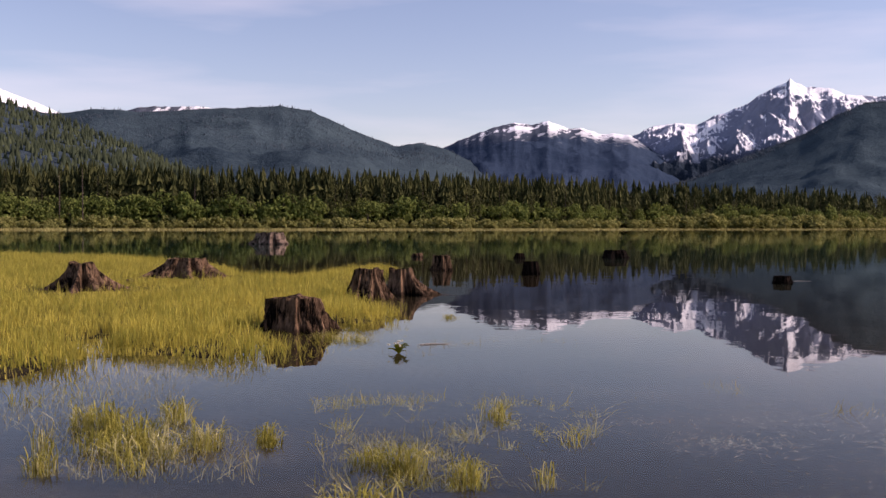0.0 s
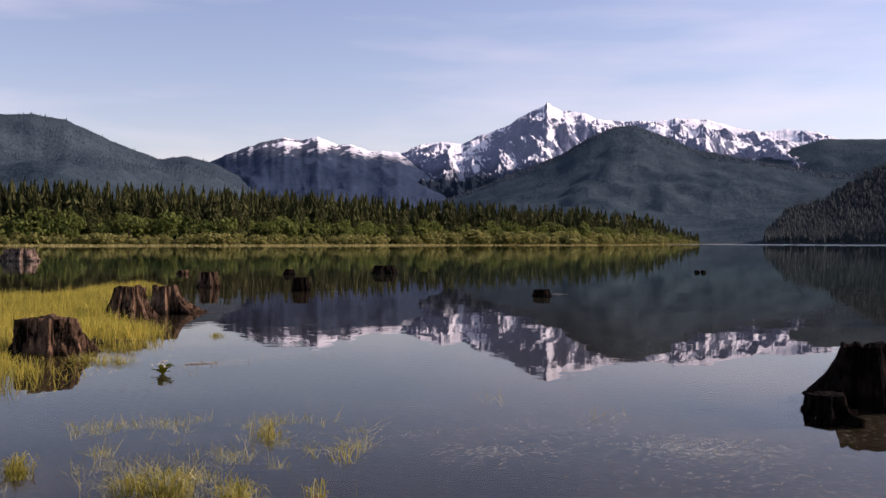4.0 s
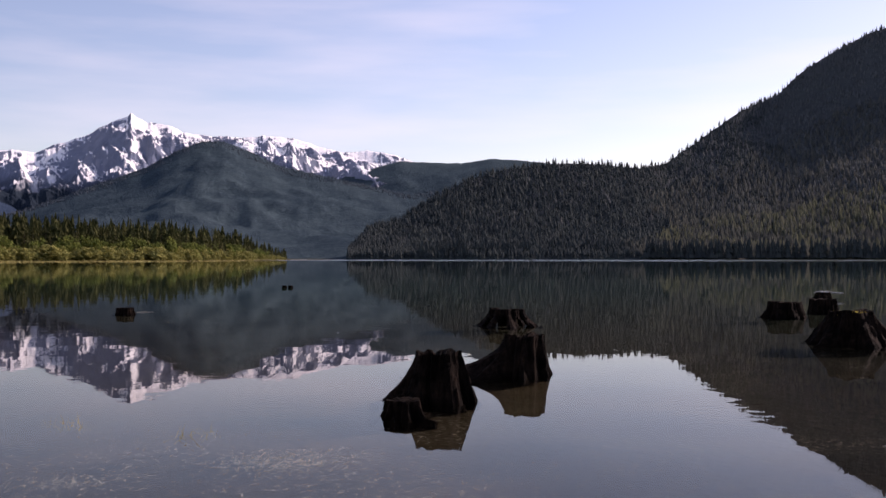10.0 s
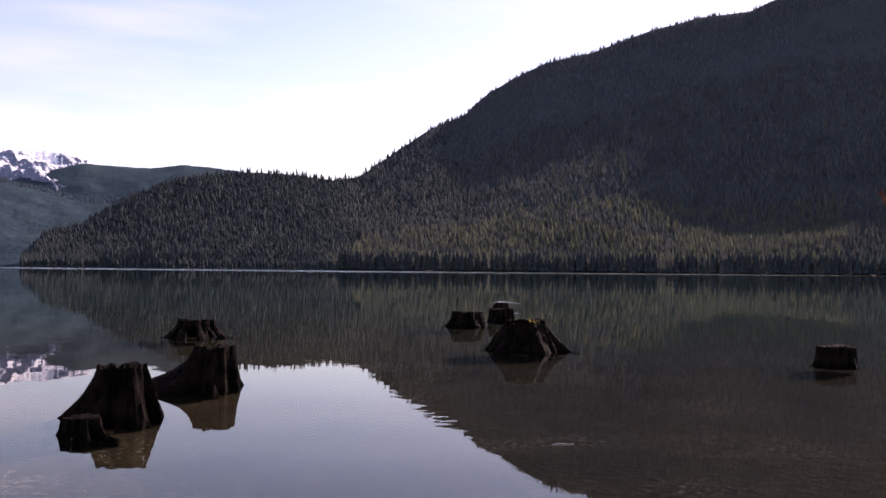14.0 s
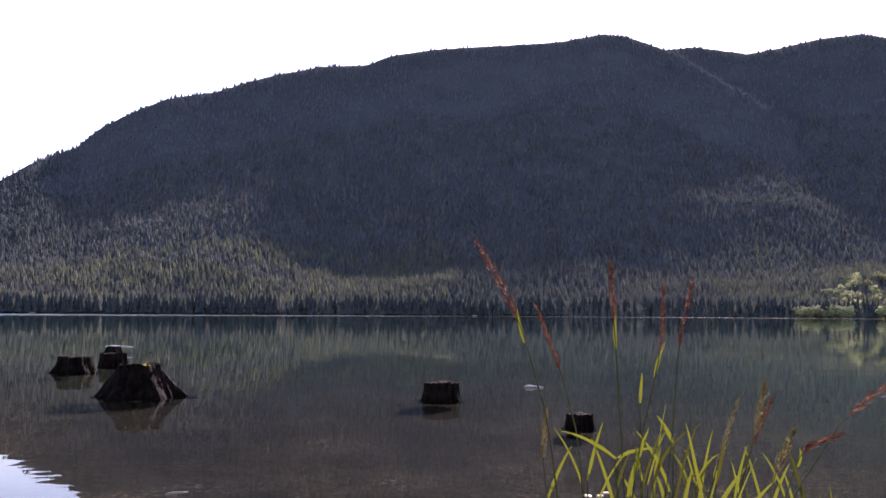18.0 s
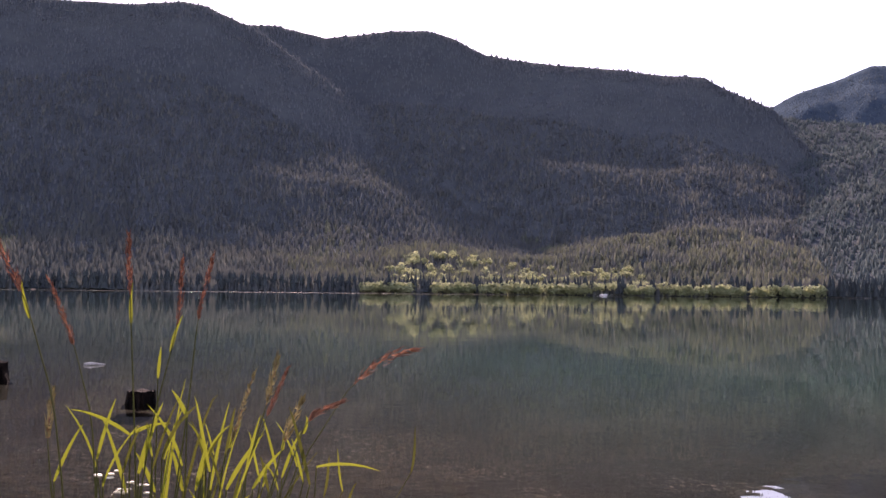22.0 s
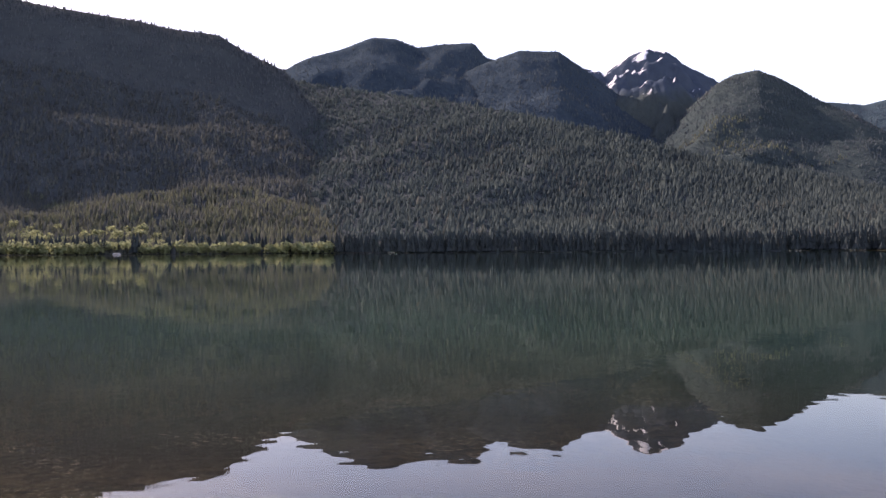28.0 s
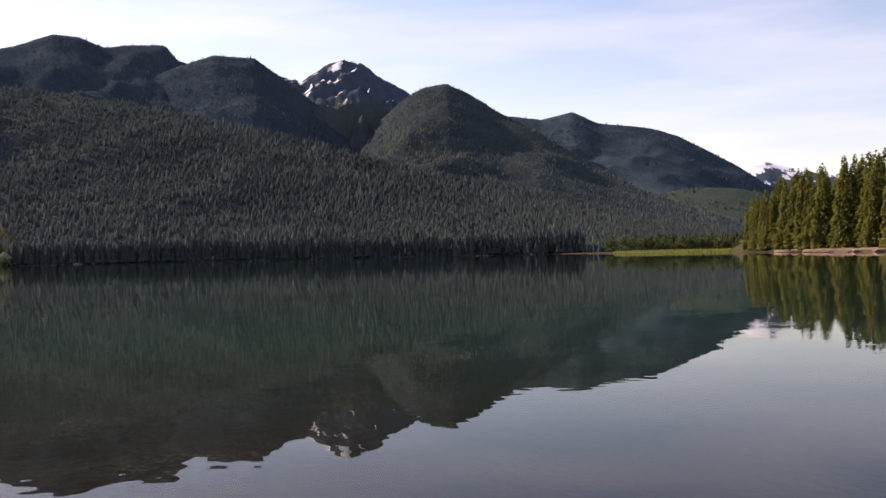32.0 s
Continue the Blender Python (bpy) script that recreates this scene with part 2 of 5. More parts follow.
# Darker copy of the reed leaf: shade put into some of the blades.
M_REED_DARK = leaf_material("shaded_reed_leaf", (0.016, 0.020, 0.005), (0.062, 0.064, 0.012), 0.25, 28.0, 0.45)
M_REED_STEM = leaf_material("reed_stem", (0.030, 0.036, 0.010), (0.08, 0.08, 0.024), 0.1)
M_REED_HEAD = leaf_material("reed_seed_head", (0.060, 0.022, 0.014), (0.30, 0.14, 0.085), 0.25)
M_REED_STRAW = leaf_material("straw_seed_head", (0.10, 0.075, 0.03), (0.26, 0.22, 0.10), 0.35)
# Near-black copy of the stump wood: backlit shade put into the colour.
M_SHADED_STUMP = wood_material("shaded_stump_wood", (0.0018, 0.0012, 0.0009), (0.026, 0.016, 0.011))
# Sunlit copy of the same wood; its dark end stands for shaded crevices.
M_SUNLIT_STUMP = wood_material("sunlit_stump_wood", (0.005, 0.0032, 0.0022), (0.30, 0.185, 0.11))
# Pale wood, brightened further to paint the sun glint on the floating piece.
M_DRIFT = wood_material("pale_driftwood", (0.34, 0.31, 0.27), (0.74, 0.70, 0.64))
M_BARK = wood_material("conifer_bark", (0.05, 0.038, 0.03), (0.16, 0.13, 0.11))
M_ROCK = wood_material("pale_shore_rock", (0.22, 0.15, 0.10), (0.50, 0.36, 0.25))
# Bluish rock and forest of the far peaks: haze painted into the colours.
M_SNOWPEAK = hill_material("snowy_peak", (0.020, 0.030, 0.044), (0.034, 0.048, 0.062), 320, patch=0.012, slope=0.0003, cover=0.535, rock=(0.13, 0.15, 0.20))
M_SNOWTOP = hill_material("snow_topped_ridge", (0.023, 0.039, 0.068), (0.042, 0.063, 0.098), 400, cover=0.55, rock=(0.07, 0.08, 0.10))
M_SNOWLOW = hill_material("snow_dome", (0.03, 0.045, 0.05), (0.05, 0.065, 0.065), 250)
M_SNOWPATCH = hill_material("patchy_snow_ridge", (0.040, 0.055, 0.066), (0.056, 0.074, 0.082), 210, cover=0.53, rock=(0.06, 0.075, 0.09))
M_SNOWHIGH = hill_material("streaked_peak", (0.044, 0.056, 0.058), (0.074, 0.090, 0.084), 640, cover=0.61, slant=-0.8, rock=(0.042, 0.056, 0.075))
M_MEADOW_HILL = hill_material("green_clearing", (0.033, 0.050, 0.042), (0.062, 0.083, 0.062))
# Distance haze again, as the blue in this slope's two colours.
M_BLUE_HILL = hill_material("haze_blue_slope", (0.024, 0.040, 0.054), (0.060, 0.088, 0.098), stand=0.085)
M_GREEN_HILL = hill_material("green_forest_slope", (0.028, 0.040, 0.043), (0.060, 0.077, 0.071), stand=0.07)
# Paler and greyer than forest: haze and glare put into the slope's colour.
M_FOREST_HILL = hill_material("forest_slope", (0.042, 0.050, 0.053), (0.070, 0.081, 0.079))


# ---- mesh tools ----
def hashed(i, j, seed):
    n = (i * 374761393 + j * 668265263 + seed * 974634777) & 0xFFFFFFFF
    n = ((n ^ (n >> 13)) * 1274126177) & 0xFFFFFFFF
    return ((n ^ (n >> 16)) & 0xFFFF) / 65535.0


def smooth_noise(x, y, seed=0):
    i, j = np.floor(x).astype(np.int64), np.floor(y).astype(np.int64)
    u, v = x - i, y - j
    u, v = u * u * (3 - 2 * u), v * v * (3 - 2 * v)
    a, b = hashed(i, j, seed), hashed(i + 1, j, seed)
    c, d = hashed(i, j + 1, seed), hashed(i + 1, j + 1, seed)
    return (a * (1 - u) + b * u) * (1 - v) + (c * (1 - u) + d * u) * v


def fractal(x, y, octaves=4, seed=0, ridged=False):
    total, amp, norm = 0.0, 1.0, 0.0
    for k in range(octaves):
        n = smooth_noise(x * 2 ** k, y * 2 ** k, seed + 17 * k)
        total = total + amp * (1 - abs(2 * n - 1) if ridged else n)
        norm += amp
        amp *= 0.5
    return total / norm


def mesh_of(name, verts, faces, smooth=False):
    """A mesh from arrays of points and of triangles or quads."""
    verts, faces = np.asarray(verts, np.float32), np.asarray(faces, np.int32)
    me = bpy.data.meshes.new(name)
    me.vertices.add(len(verts))
    me.vertices.foreach_set("co", verts.ravel())
    k = faces.shape[1]
    me.loops.add(faces.size)
    me.loops.foreach_set("vertex_index", faces.ravel())
    me.polygons.add(len(faces))
    me.polygons.foreach_set("loop_start", np.arange(0, faces.size, k, dtype=np.int32))
    me.polygons.foreach_set("use_smooth", np.full(len(faces), smooth))
    me.update(calc_edges=True)
    return me


def grid_faces(nu, nv, closed=False):
    iu, iv = np.meshgrid(np.arange(nu if closed else nu - 1), np.arange(nv - 1), indexing="ij")
    a, b = iu * nv + iv, ((iu + 1) % nu) * nv + iv
    return np.stack([a, b, b + 1, a + 1], -1).reshape(-1, 4)


def thing(name, me, material, label="", category="", group="", kind=""):
    me.materials.append(material)
    return tagged(new(name, me), label, category, group, kind)


def part(name, me, material, parent, label=""):
    if not me.materials:
        me.materials.append(material)
    ob = new(name, me)
    ob.parent = parent
    return tagged(ob, label)


def scattered(verts, faces, spots, sizes, turns, widths=None):
    """One template many times over, as arrays."""
    n, k = len(spots), len(verts)
    widths = sizes if widths is None else widths
    c, s = np.cos(turns)[:, None], np.sin(turns)[:, None]
    x = (verts[None, :, 0] * c - verts[None, :, 1] * s) * widths[:, None] + spots[:, 0:1]
    y = (verts[None, :, 0] * s + verts[None, :, 1] * c) * widths[:, None] + spots[:, 1:2]
    z = verts[None, :, 2] * sizes[:, None] + spots[:, 2:3]
    f = faces[None] + (np.arange(n) * k)[:, None, None]
    return np.stack([x, y, z], -1).reshape(-1, 3), f.reshape(-1, faces.shape[1])


def joined(sets):
    vs, fs, at = [], [], 0
    for v, f in sets:
        vs.append(v)
        fs.append(f + at)
        at += len(v)
    return np.concatenate(vs), np.concatenate(fs)


def conifer_shape(seed, tiers, spokes, slim=0.17, trunk=True):
    """Unit-high conifer of drooping jagged tiers: points and triangles."""
    rng = np.random.default_rng(seed)
    vs, fs = [], []
    for k in range(tiers):
        q = k / max(1, tiers - 1)
        z_low = 0.10 + 0.80 * q
        rise = (0.95 / tiers) * 1.75
        wide = slim * (1 - q) ** 0.85 * rng.uniform(0.62, 1.32) + 0.012
        at = len(vs)
        vs.append((rng.normal(0, 0.010), rng.normal(0, 0.010), min(1.0, z_low + rise)))
        start = rng.uniform(0, 6.28)
        for j in range(spokes):
            for half in (0, 1):
                a = start + 6.2832 * (j + 0.5 * half) / spokes
                r = wide * (rng.uniform(0.78, 1.25) if half == 0 else rng.uniform(0.35, 0.6))
                vs.append((r * math.cos(a), r * math.sin(a), z_low + (rng.uniform(-0.02, 0.015) if half == 0 else 0.03)))
        ring = 2 * spokes
        fs += [(at, at + 1 + j, at + 1 + (j + 1) % ring) for j in range(ring)]
    if trunk:
        at = len(vs)
        for j in range(3):
            a = 2.094 * j
            vs.append((0.010 * math.cos(a), 0.010 * math.sin(a), -0.02))
        vs.append((0, 0, 0.5))
        fs += [(at + j, at + (j + 1) % 3, at + 3) for j in range(3)]
    return np.array(vs), np.array(fs)


def fir_shape(seed, clumps, slim=0.2, low=0.04, fine=1.0):
    """Unit-high evergreen crown of drooping needle sprays round an uneven spire: points and triangles."""
    rng = np.random.default_rng(seed)
    lobes = rng.uniform(0, 6.28, 4)
    vs, fs = [], []
    for k in range(clumps):
        z = low + (0.985 - low) * (1 - (1 - rng.uniform()) ** 0.62)
        a = rng.uniform(0, 6.2832)
        out = np.array((math.cos(a), math.sin(a), 0.0))
        wide = slim * (1 - z) ** 0.72 * (1 + 0.22 * math.sin(2 * a + lobes[0] + 7 * z) + 0.18 * math.sin(31 * z + lobes[1]) + 0.15 * math.sin(3 * a + lobes[2])) + 0.006
        p = out * wide * rng.uniform(0.45, 1.0) ** 0.5 + (0, 0, z)
        s = fine * (0.024 + 0.022 * (1 - z)) * rng.uniform(0.6, 1.3)
        side = np.array((-out[1], out[0], 0.0)) * s * 0.55
        drop = np.array((0, 0, -s * rng.uniform(0.15, 0.6)))
        at = len(vs)
        vs += [p - out * s * 0.5 + (0, 0, s * 0.35), p - side + drop * 0.6, p + out * s * 0.75 + drop, p + side + drop * 0.6, p + (0, 0, s * 0.28)]
        fs += [(at, at + 1, at + 4), (at + 1, at + 2, at + 4), (at + 2, at + 3, at + 4), (at + 3, at, at + 4)]
    return np.array(vs), np.array(fs)


def broad_shape(seed, leaves, lobes=6, size=0.10, low=0.12):
    """Unit-high rounded crown of many small leaf clumps on uneven lobes: points and triangles."""
    rng = np.random.default_rng(seed)
    centres = [(rng.normal(0, 0.15), rng.normal(0, 0.15), rng.uniform(low + 0.15, 0.80), rng.uniform(0.16, 0.27)) for _ in range(lobes)]
    vs, fs = [], []
    for k in range(leaves):
        cx, cy, cz, cr = centres[k % lobes]
        d = rng.normal(size=3)
        d /= np.linalg.norm(d)
        if d[2] < -0.5:
            d[2] *= -1
        p = np.array((cx, cy, cz)) + d * cr * rng.uniform(0.75, 1.08)
        side = np.cross(d, rng.normal(size=3))
        side /= np.linalg.norm(side) + 1e-6
        up = np.cross(side, d) * 0.7 + d * rng.uniform(-0.3, 0.3)
        s = size * rng.uniform(0.6, 1.3)
        at = len(vs)
        vs += [p - side * s * 0.6 - up * s * 0.4, p + side * s * 0.6 - up * s * 0.5, p + up * s * 0.7 + d * s * 0.3, p + d * s * 0.45]
        fs += [(at, at + 1, at + 3), (at + 1, at + 2, at + 3), (at + 2, at, at + 3)]
    return np.array(vs), np.array(fs)


# ---- lake bed and water ----
SHORE = [(-34, 330), (-24, 365), (-12, 372), (0, 395), (8, 440), (13, 505), (18, 560), (21, 590), (24, 700), (26.3, 900), (27.8, 1100), (28.6, 1600),
         (31.0, 1700), (60, 1680), (95, 1660), (121, 1660), (146, 1600), (153.5, 1100), (154.2, 700), (160.9, 640), (161.2, 450), (164, 360), (168, 300), (175, 250), (185, 220)]


def shore_at(az):
    return np.interp(az, [a for a, d in SHORE], [d for a, d in SHORE])


ISLAND = [(-40, 66), (-24, 60), (-17, 50), (-12.3, 37.5), (-10.4, 31), (-7.5, 31), (-6, 36), (-2.8, 38), (-3.4, 32), (-5.2, 26), (-4.6, 20), (-3.0, 17.6), (-4.3, 15.9), (-6.3, 16.4),
          (-8.6, 15.7), (-10.2, 14.9), (-11, 13.1), (-12.9, 12.0), (-15.4, 12.6), (-18, 12.9), (-18.8, 15.0), (-20, 14.6), (-20.5, 12.6), (-22.3, 11.4), (-26, 10.6), (-40, 10.0)]
ISLE = np.array([place(a, d)[:2] for a, d in ISLAND])


def isle_depth(x, y):
    """Metres inside the grassy flat's edge, negative outside."""
    x, y = np.asarray(x, float), np.asarray(y, float)
    inside = np.zeros(x.shape, bool)
    near = np.full(x.shape, 1e9)
    n = len(ISLE)
    for k in range(n):
        (ax, ay), (bx, by) = ISLE[k], ISLE[(k + 1) % n]
        cross = ((ay > y) != (by > y)) & (x < (bx - ax) * (y - ay) / (by - ay + 1e-12) + ax)
        inside ^= cross
        t = np.clip(((x - ax) * (bx - ax) + (y - ay) * (by - ay)) / ((bx - ax) ** 2 + (by - ay) ** 2), 0, 1)
        near = np.minimum(near, np.hypot(x - ax - t * (bx - ax), y - ay - t * (by - ay)))
    return np.where(inside, near, -near)


def bed_height(x, y):
    r = np.hypot(x, y)
    az = np.degrees(np.arctan2(x, y))
    az = np.where(az < -60, az + 360, az)
    deep = -0.16 - 0.030 * np.maximum(r - 6, 0) ** 1.05 - 0.12 * fractal(x * 0.25, y * 0.25, 3, 5)
    right = np.clip((az - 80) / 30, 0, 1)
    deep = deep - right * 0.06 * np.maximum(r - 5, 0)
    left = np.clip((25 - az) / 25, 0, 1) * np.clip((80 - r) / 40, 0, 1)
    deep = np.maximum(deep, -4.0) * (1 - 0.8 * left) - 0.12 * left
    d = isle_depth(x, y)
    k = np.clip((d + 1.2) / 1.6, 0, 1)
    h = deep * (1 - k) + 0.05 * k
    behind = np.clip((70 - np.abs((az - 258 + 180) % 360 - 180)) / 25, 0, 1)
    bank = np.maximum(np.clip((3.4 - r) / 2.2, 0, 1), np.clip((r - 1) / 3, 0, 1) * behind)
    h = h * (1 - bank) + (0.28 + np.minimum(0.03 * r * behind, 4.0) + 0.10 * (fractal(x * 0.8, y * 0.8, 3, 6) - 0.5)) * bank
    gap = r - shore_at(az)
    rise = np.where(gap > -40, -0.8 + (gap + 40) * 0.02, -9)
    rise = np.minimum(rise, 0.9 + 0.5 * fractal(x * 0.02, y * 0.02, 3, 9))
    rise = np.where((az > 161) & (az < 200) & (gap > 0), rise + np.clip(gap * 0.06, 0, 5.0), rise)
    return np.maximum(h, rise)


rings = np.concatenate([[0.02], np.geomspace(0.4, 60, 96), np.geomspace(63, 1700, 110), [2500, 4900]])
turns = np.radians(np.linspace(-180, 180, 481)[:-1])
AA, RR = np.meshgrid(turns, rings, indexing="ij")
bx, by = np.sin(AA) * RR, np.cos(AA) * RR
bed = mesh_of("ground", np.stack([bx, by, bed_height(bx, by)], -1).reshape(-1, 3), grid_faces(len(turns), len(rings), True)[:, ::-1], True)
thing("ground", bed, M_BED, "gravel and silt lake bed rising to muddy banks", "ground", kind="structure")

ring = np.array([0.02, 4900.0])
AA, RR = np.meshgrid(np.radians(np.linspace(-180, 180, 97)[:-1]), ring, indexing="ij")
lake = mesh_of("water", np.stack([np.sin(AA) * RR, np.cos(AA) * RR, 0 * AA], -1).reshape(-1, 3), grid_faces(96, 2, True))
water = thing("water", lake, M_WATER, "calm clear lake mirroring mountains and sky", "lake", kind="structure")
water.visible_shadow = False


# ---- mountains ----
class Mountain:
    """A ridge: crest of (bearing, elevation, distance), falling to a foot line and away behind."""

    def __init__(self, name, crest, foot, material, label, steep=1.5, rough=0.25, jag=0.0, nu=160, nv=44, seed=1, grain=300.0, smooth=True):
        az = np.linspace(crest[0][0], crest[-1][0], nu)
        el = np.interp(az, [c[0] for c in crest], [c[1] for c in crest])
        dist = np.interp(az, [c[0] for c in crest], [c[2] for c in crest])
        el = el + jag * (fractal(az * 1.7, az * 0 + seed, 4, seed, True) - 0.6)
        foot = np.interp(az, [f[0] for f in foot], [f[1] for f in foot])
        foot = np.minimum(foot, dist - 60)
        s = np.concatenate([np.linspace(0, 1, nv), [1.12, 1.4]])
        S, A = np.meshgrid(s, np.radians(az), indexing="xy")
        D, H, F = dist[:, None], (EYE + dist * np.tan(np.radians(el)))[:, None], foot[:, None]
        R = F + (D - F) * S
        front = np.clip(S, 0, 1)
        x, y = np.sin(A) * R, np.cos(A) * R
        rel = fractal(x / grain, y / grain, 5, seed, True) - 0.55
        z = -1 + (H + 1) * front ** steep + H * rough * rel * np.clip(front * (1 - front) * 4, 0, 1) ** 0.8
        z = np.where(S > 1, H * (1 - (S - 1) * 1.6), z)
        z = np.maximum(z, -1 + front * 12)
        self.grid = np.stack([x, y, z], -1)[:, :nv]
        me = mesh_of(name, np.stack([x, y, z], -1).reshape(-1, 3), grid_faces(nu, len(s)), smooth)
        self.ob = thing(name, me, material, label, "mountain", kind="structure")

    def spots(self, n, seed, low=0.0, high=1.0, clumps=0.0, az=None, fade=1.0):
        rng = np.random.default_rng(seed)
        nu, nv = self.grid.shape[:2]
        u, v = rng.uniform(0, nu - 1.001, n * 3), (low + (high - low) * rng.uniform(0, 1, n * 3) ** fade) * (nv - 1.001)
        i, j = u.astype(int), v.astype(int)
        fu, fv = (u - i)[:, None], (v - j)[:, None]
        g = self.grid
        p = (g[i, j] * (1 - fu) + g[i + 1, j] * fu) * (1 - fv) + (g[i, j + 1] * (1 - fu) + g[i + 1, j + 1] * fu) * fv
        keep = p[:, 2] > 0.5
        if az is not None:
            a = np.degrees(np.arctan2(p[:, 0], p[:, 1])) % 360 + 9 * (fractal(p[:, 0] / 160, p[:, 1] / 160, 3, seed + 5) - 0.5)
            keep &= (a > az[0]) & (a < az[1])
        if clumps:
            keep &= fractal(p[:, 0] / 90, p[:, 1] / 90, 3, seed) > clumps
        return p[keep][:n]


def wood_on(hill, name, n, height, seed, label, low=0.0, high=1.0, clumps=0.0, tiers=2, material=None, az=None, spokes=3, fade=1.0):
    spots = hill.spots(n, seed, low, high, clumps, az, fade)
    rng = np.random.default_rng(seed + 1)
    sets = []
    for k in range(4):
        v, f = conifer_shape(seed + k, tiers, spokes, 0.19, False)
        p = spots[k::4]
        h = rng.uniform(height * 0.5, height * 1.25, len(p))
        sets.append(scattered(v, f, p - 0.26 * h[:, None] * [0, 0, 1], h, rng.uniform(0, 6.28, len(p))))
    v, f = joined(sets)
    return thing(name, mesh_of(name, v, f, True), material or M_FAR_CONIFER, label, "forest", kind="stuff")


def m_(name, *args, **kw):
    return Mountain(name, *args, **kw)


def flat(d):
    return [(-60, d), (200, d)]


def raised(crest, by):
    return [(a, e + by, d if d < 2100 else 1700 + (d - 1700) * 0.82) for a, e, d in crest]


m_("mountain", [(-40, 7.5, 4500), (-30, 8.2, 4500), (-25.5, 7.6, 4500), (-23.9, 7.1, 4500), (-22.2, 6.5, 4500), (-20.8, 5.9, 4500), (-18, 4.8, 4500)], flat(3600), M_SNOWLOW, "snow-covered dome behind a dark ridge", 1.2, 0.1, 0.05, 60, 20, 3)
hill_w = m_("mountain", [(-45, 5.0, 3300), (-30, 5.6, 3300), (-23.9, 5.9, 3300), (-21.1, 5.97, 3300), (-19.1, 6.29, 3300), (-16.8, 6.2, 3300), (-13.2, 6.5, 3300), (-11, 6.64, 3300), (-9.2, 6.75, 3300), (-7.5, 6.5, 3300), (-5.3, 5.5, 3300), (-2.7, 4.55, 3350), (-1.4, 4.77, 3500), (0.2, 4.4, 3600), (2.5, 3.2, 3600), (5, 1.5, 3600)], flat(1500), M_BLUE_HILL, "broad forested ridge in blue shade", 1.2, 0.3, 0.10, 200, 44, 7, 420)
m_("mountain", [(-17.8, 6.1, 3700), (-17, 6.5, 3700), (-15.2, 6.55, 3700), (-13.4, 6.62, 3700), (-12.4, 6.2, 3700)], flat(3400), M_SNOWTOP, "thin snowfield along a wooded crest", 1.2, 0.1, 0.15, 40, 12, 31)
hill_nw = m_("mountain", [(-45, 7.5, 1700), (-30, 7.0, 1700), (-23.9, 6.45, 1700), (-21.1, 5.8, 1700), (-18.3, 4.7, 1650), (-15.3, 3.4, 1500), (-11, 2.0, 1300), (-7, 1.0, 1100)], flat(640), M_DARK_HILL, "wooded green spur above the delta forest", 1.2, 0.15, 0.05, 80, 30, 9)
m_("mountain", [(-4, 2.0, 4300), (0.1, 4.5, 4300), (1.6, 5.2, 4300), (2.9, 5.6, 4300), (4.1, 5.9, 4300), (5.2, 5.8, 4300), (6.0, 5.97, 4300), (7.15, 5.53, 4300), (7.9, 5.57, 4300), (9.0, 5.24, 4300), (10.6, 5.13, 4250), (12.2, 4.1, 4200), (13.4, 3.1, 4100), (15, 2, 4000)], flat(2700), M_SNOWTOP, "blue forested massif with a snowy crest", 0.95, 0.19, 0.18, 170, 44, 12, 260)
m_("mountain", [(8, 3.4, 4650), (10.9, 5.15, 4650), (11.9, 5.6, 4650), (13.2, 5.75, 4650), (14.3, 5.6, 4650), (15.1, 6.05, 4650), (16.7, 6.6, 4600), (17.7, 7.2, 4600), (18.5, 7.6, 4600), (18.95, 7.78, 4600), (19.14, 8.0, 4600), (19.4, 7.75, 4600), (19.95, 7.5, 4600), (21.2, 7.4, 4600), (21.9, 7.0, 4600), (23.2, 6.85, 4650), (25.1, 6.83, 4650), (26.4, 6.93, 4650), (28, 6.8, 4650), (29.6, 6.35, 4650), (30.8, 6.05, 4650), (32.1, 6.15, 4650), (33.6, 6.0, 4650), (34.5, 5.7, 4650), (37, 4.8, 4650), (40, 3.5, 4650)], flat(3300), M_SNOWPEAK, "jagged rocky mountain streaked with snowfields", 0.95, 0.42, 0.12, 800, 120, 21, 200, False)
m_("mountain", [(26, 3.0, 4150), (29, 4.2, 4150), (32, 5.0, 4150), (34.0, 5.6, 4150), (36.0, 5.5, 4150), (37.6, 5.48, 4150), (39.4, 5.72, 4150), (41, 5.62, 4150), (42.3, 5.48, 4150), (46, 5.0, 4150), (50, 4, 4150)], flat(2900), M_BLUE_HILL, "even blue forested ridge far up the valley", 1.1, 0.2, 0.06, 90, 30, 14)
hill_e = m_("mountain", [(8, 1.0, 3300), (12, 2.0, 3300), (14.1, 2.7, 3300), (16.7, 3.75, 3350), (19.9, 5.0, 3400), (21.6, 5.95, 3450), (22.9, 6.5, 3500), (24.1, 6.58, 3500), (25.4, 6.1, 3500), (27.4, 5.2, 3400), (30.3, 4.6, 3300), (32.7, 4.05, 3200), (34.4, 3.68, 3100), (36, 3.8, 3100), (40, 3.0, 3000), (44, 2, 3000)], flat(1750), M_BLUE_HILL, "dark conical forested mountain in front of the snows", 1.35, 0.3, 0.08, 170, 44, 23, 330)
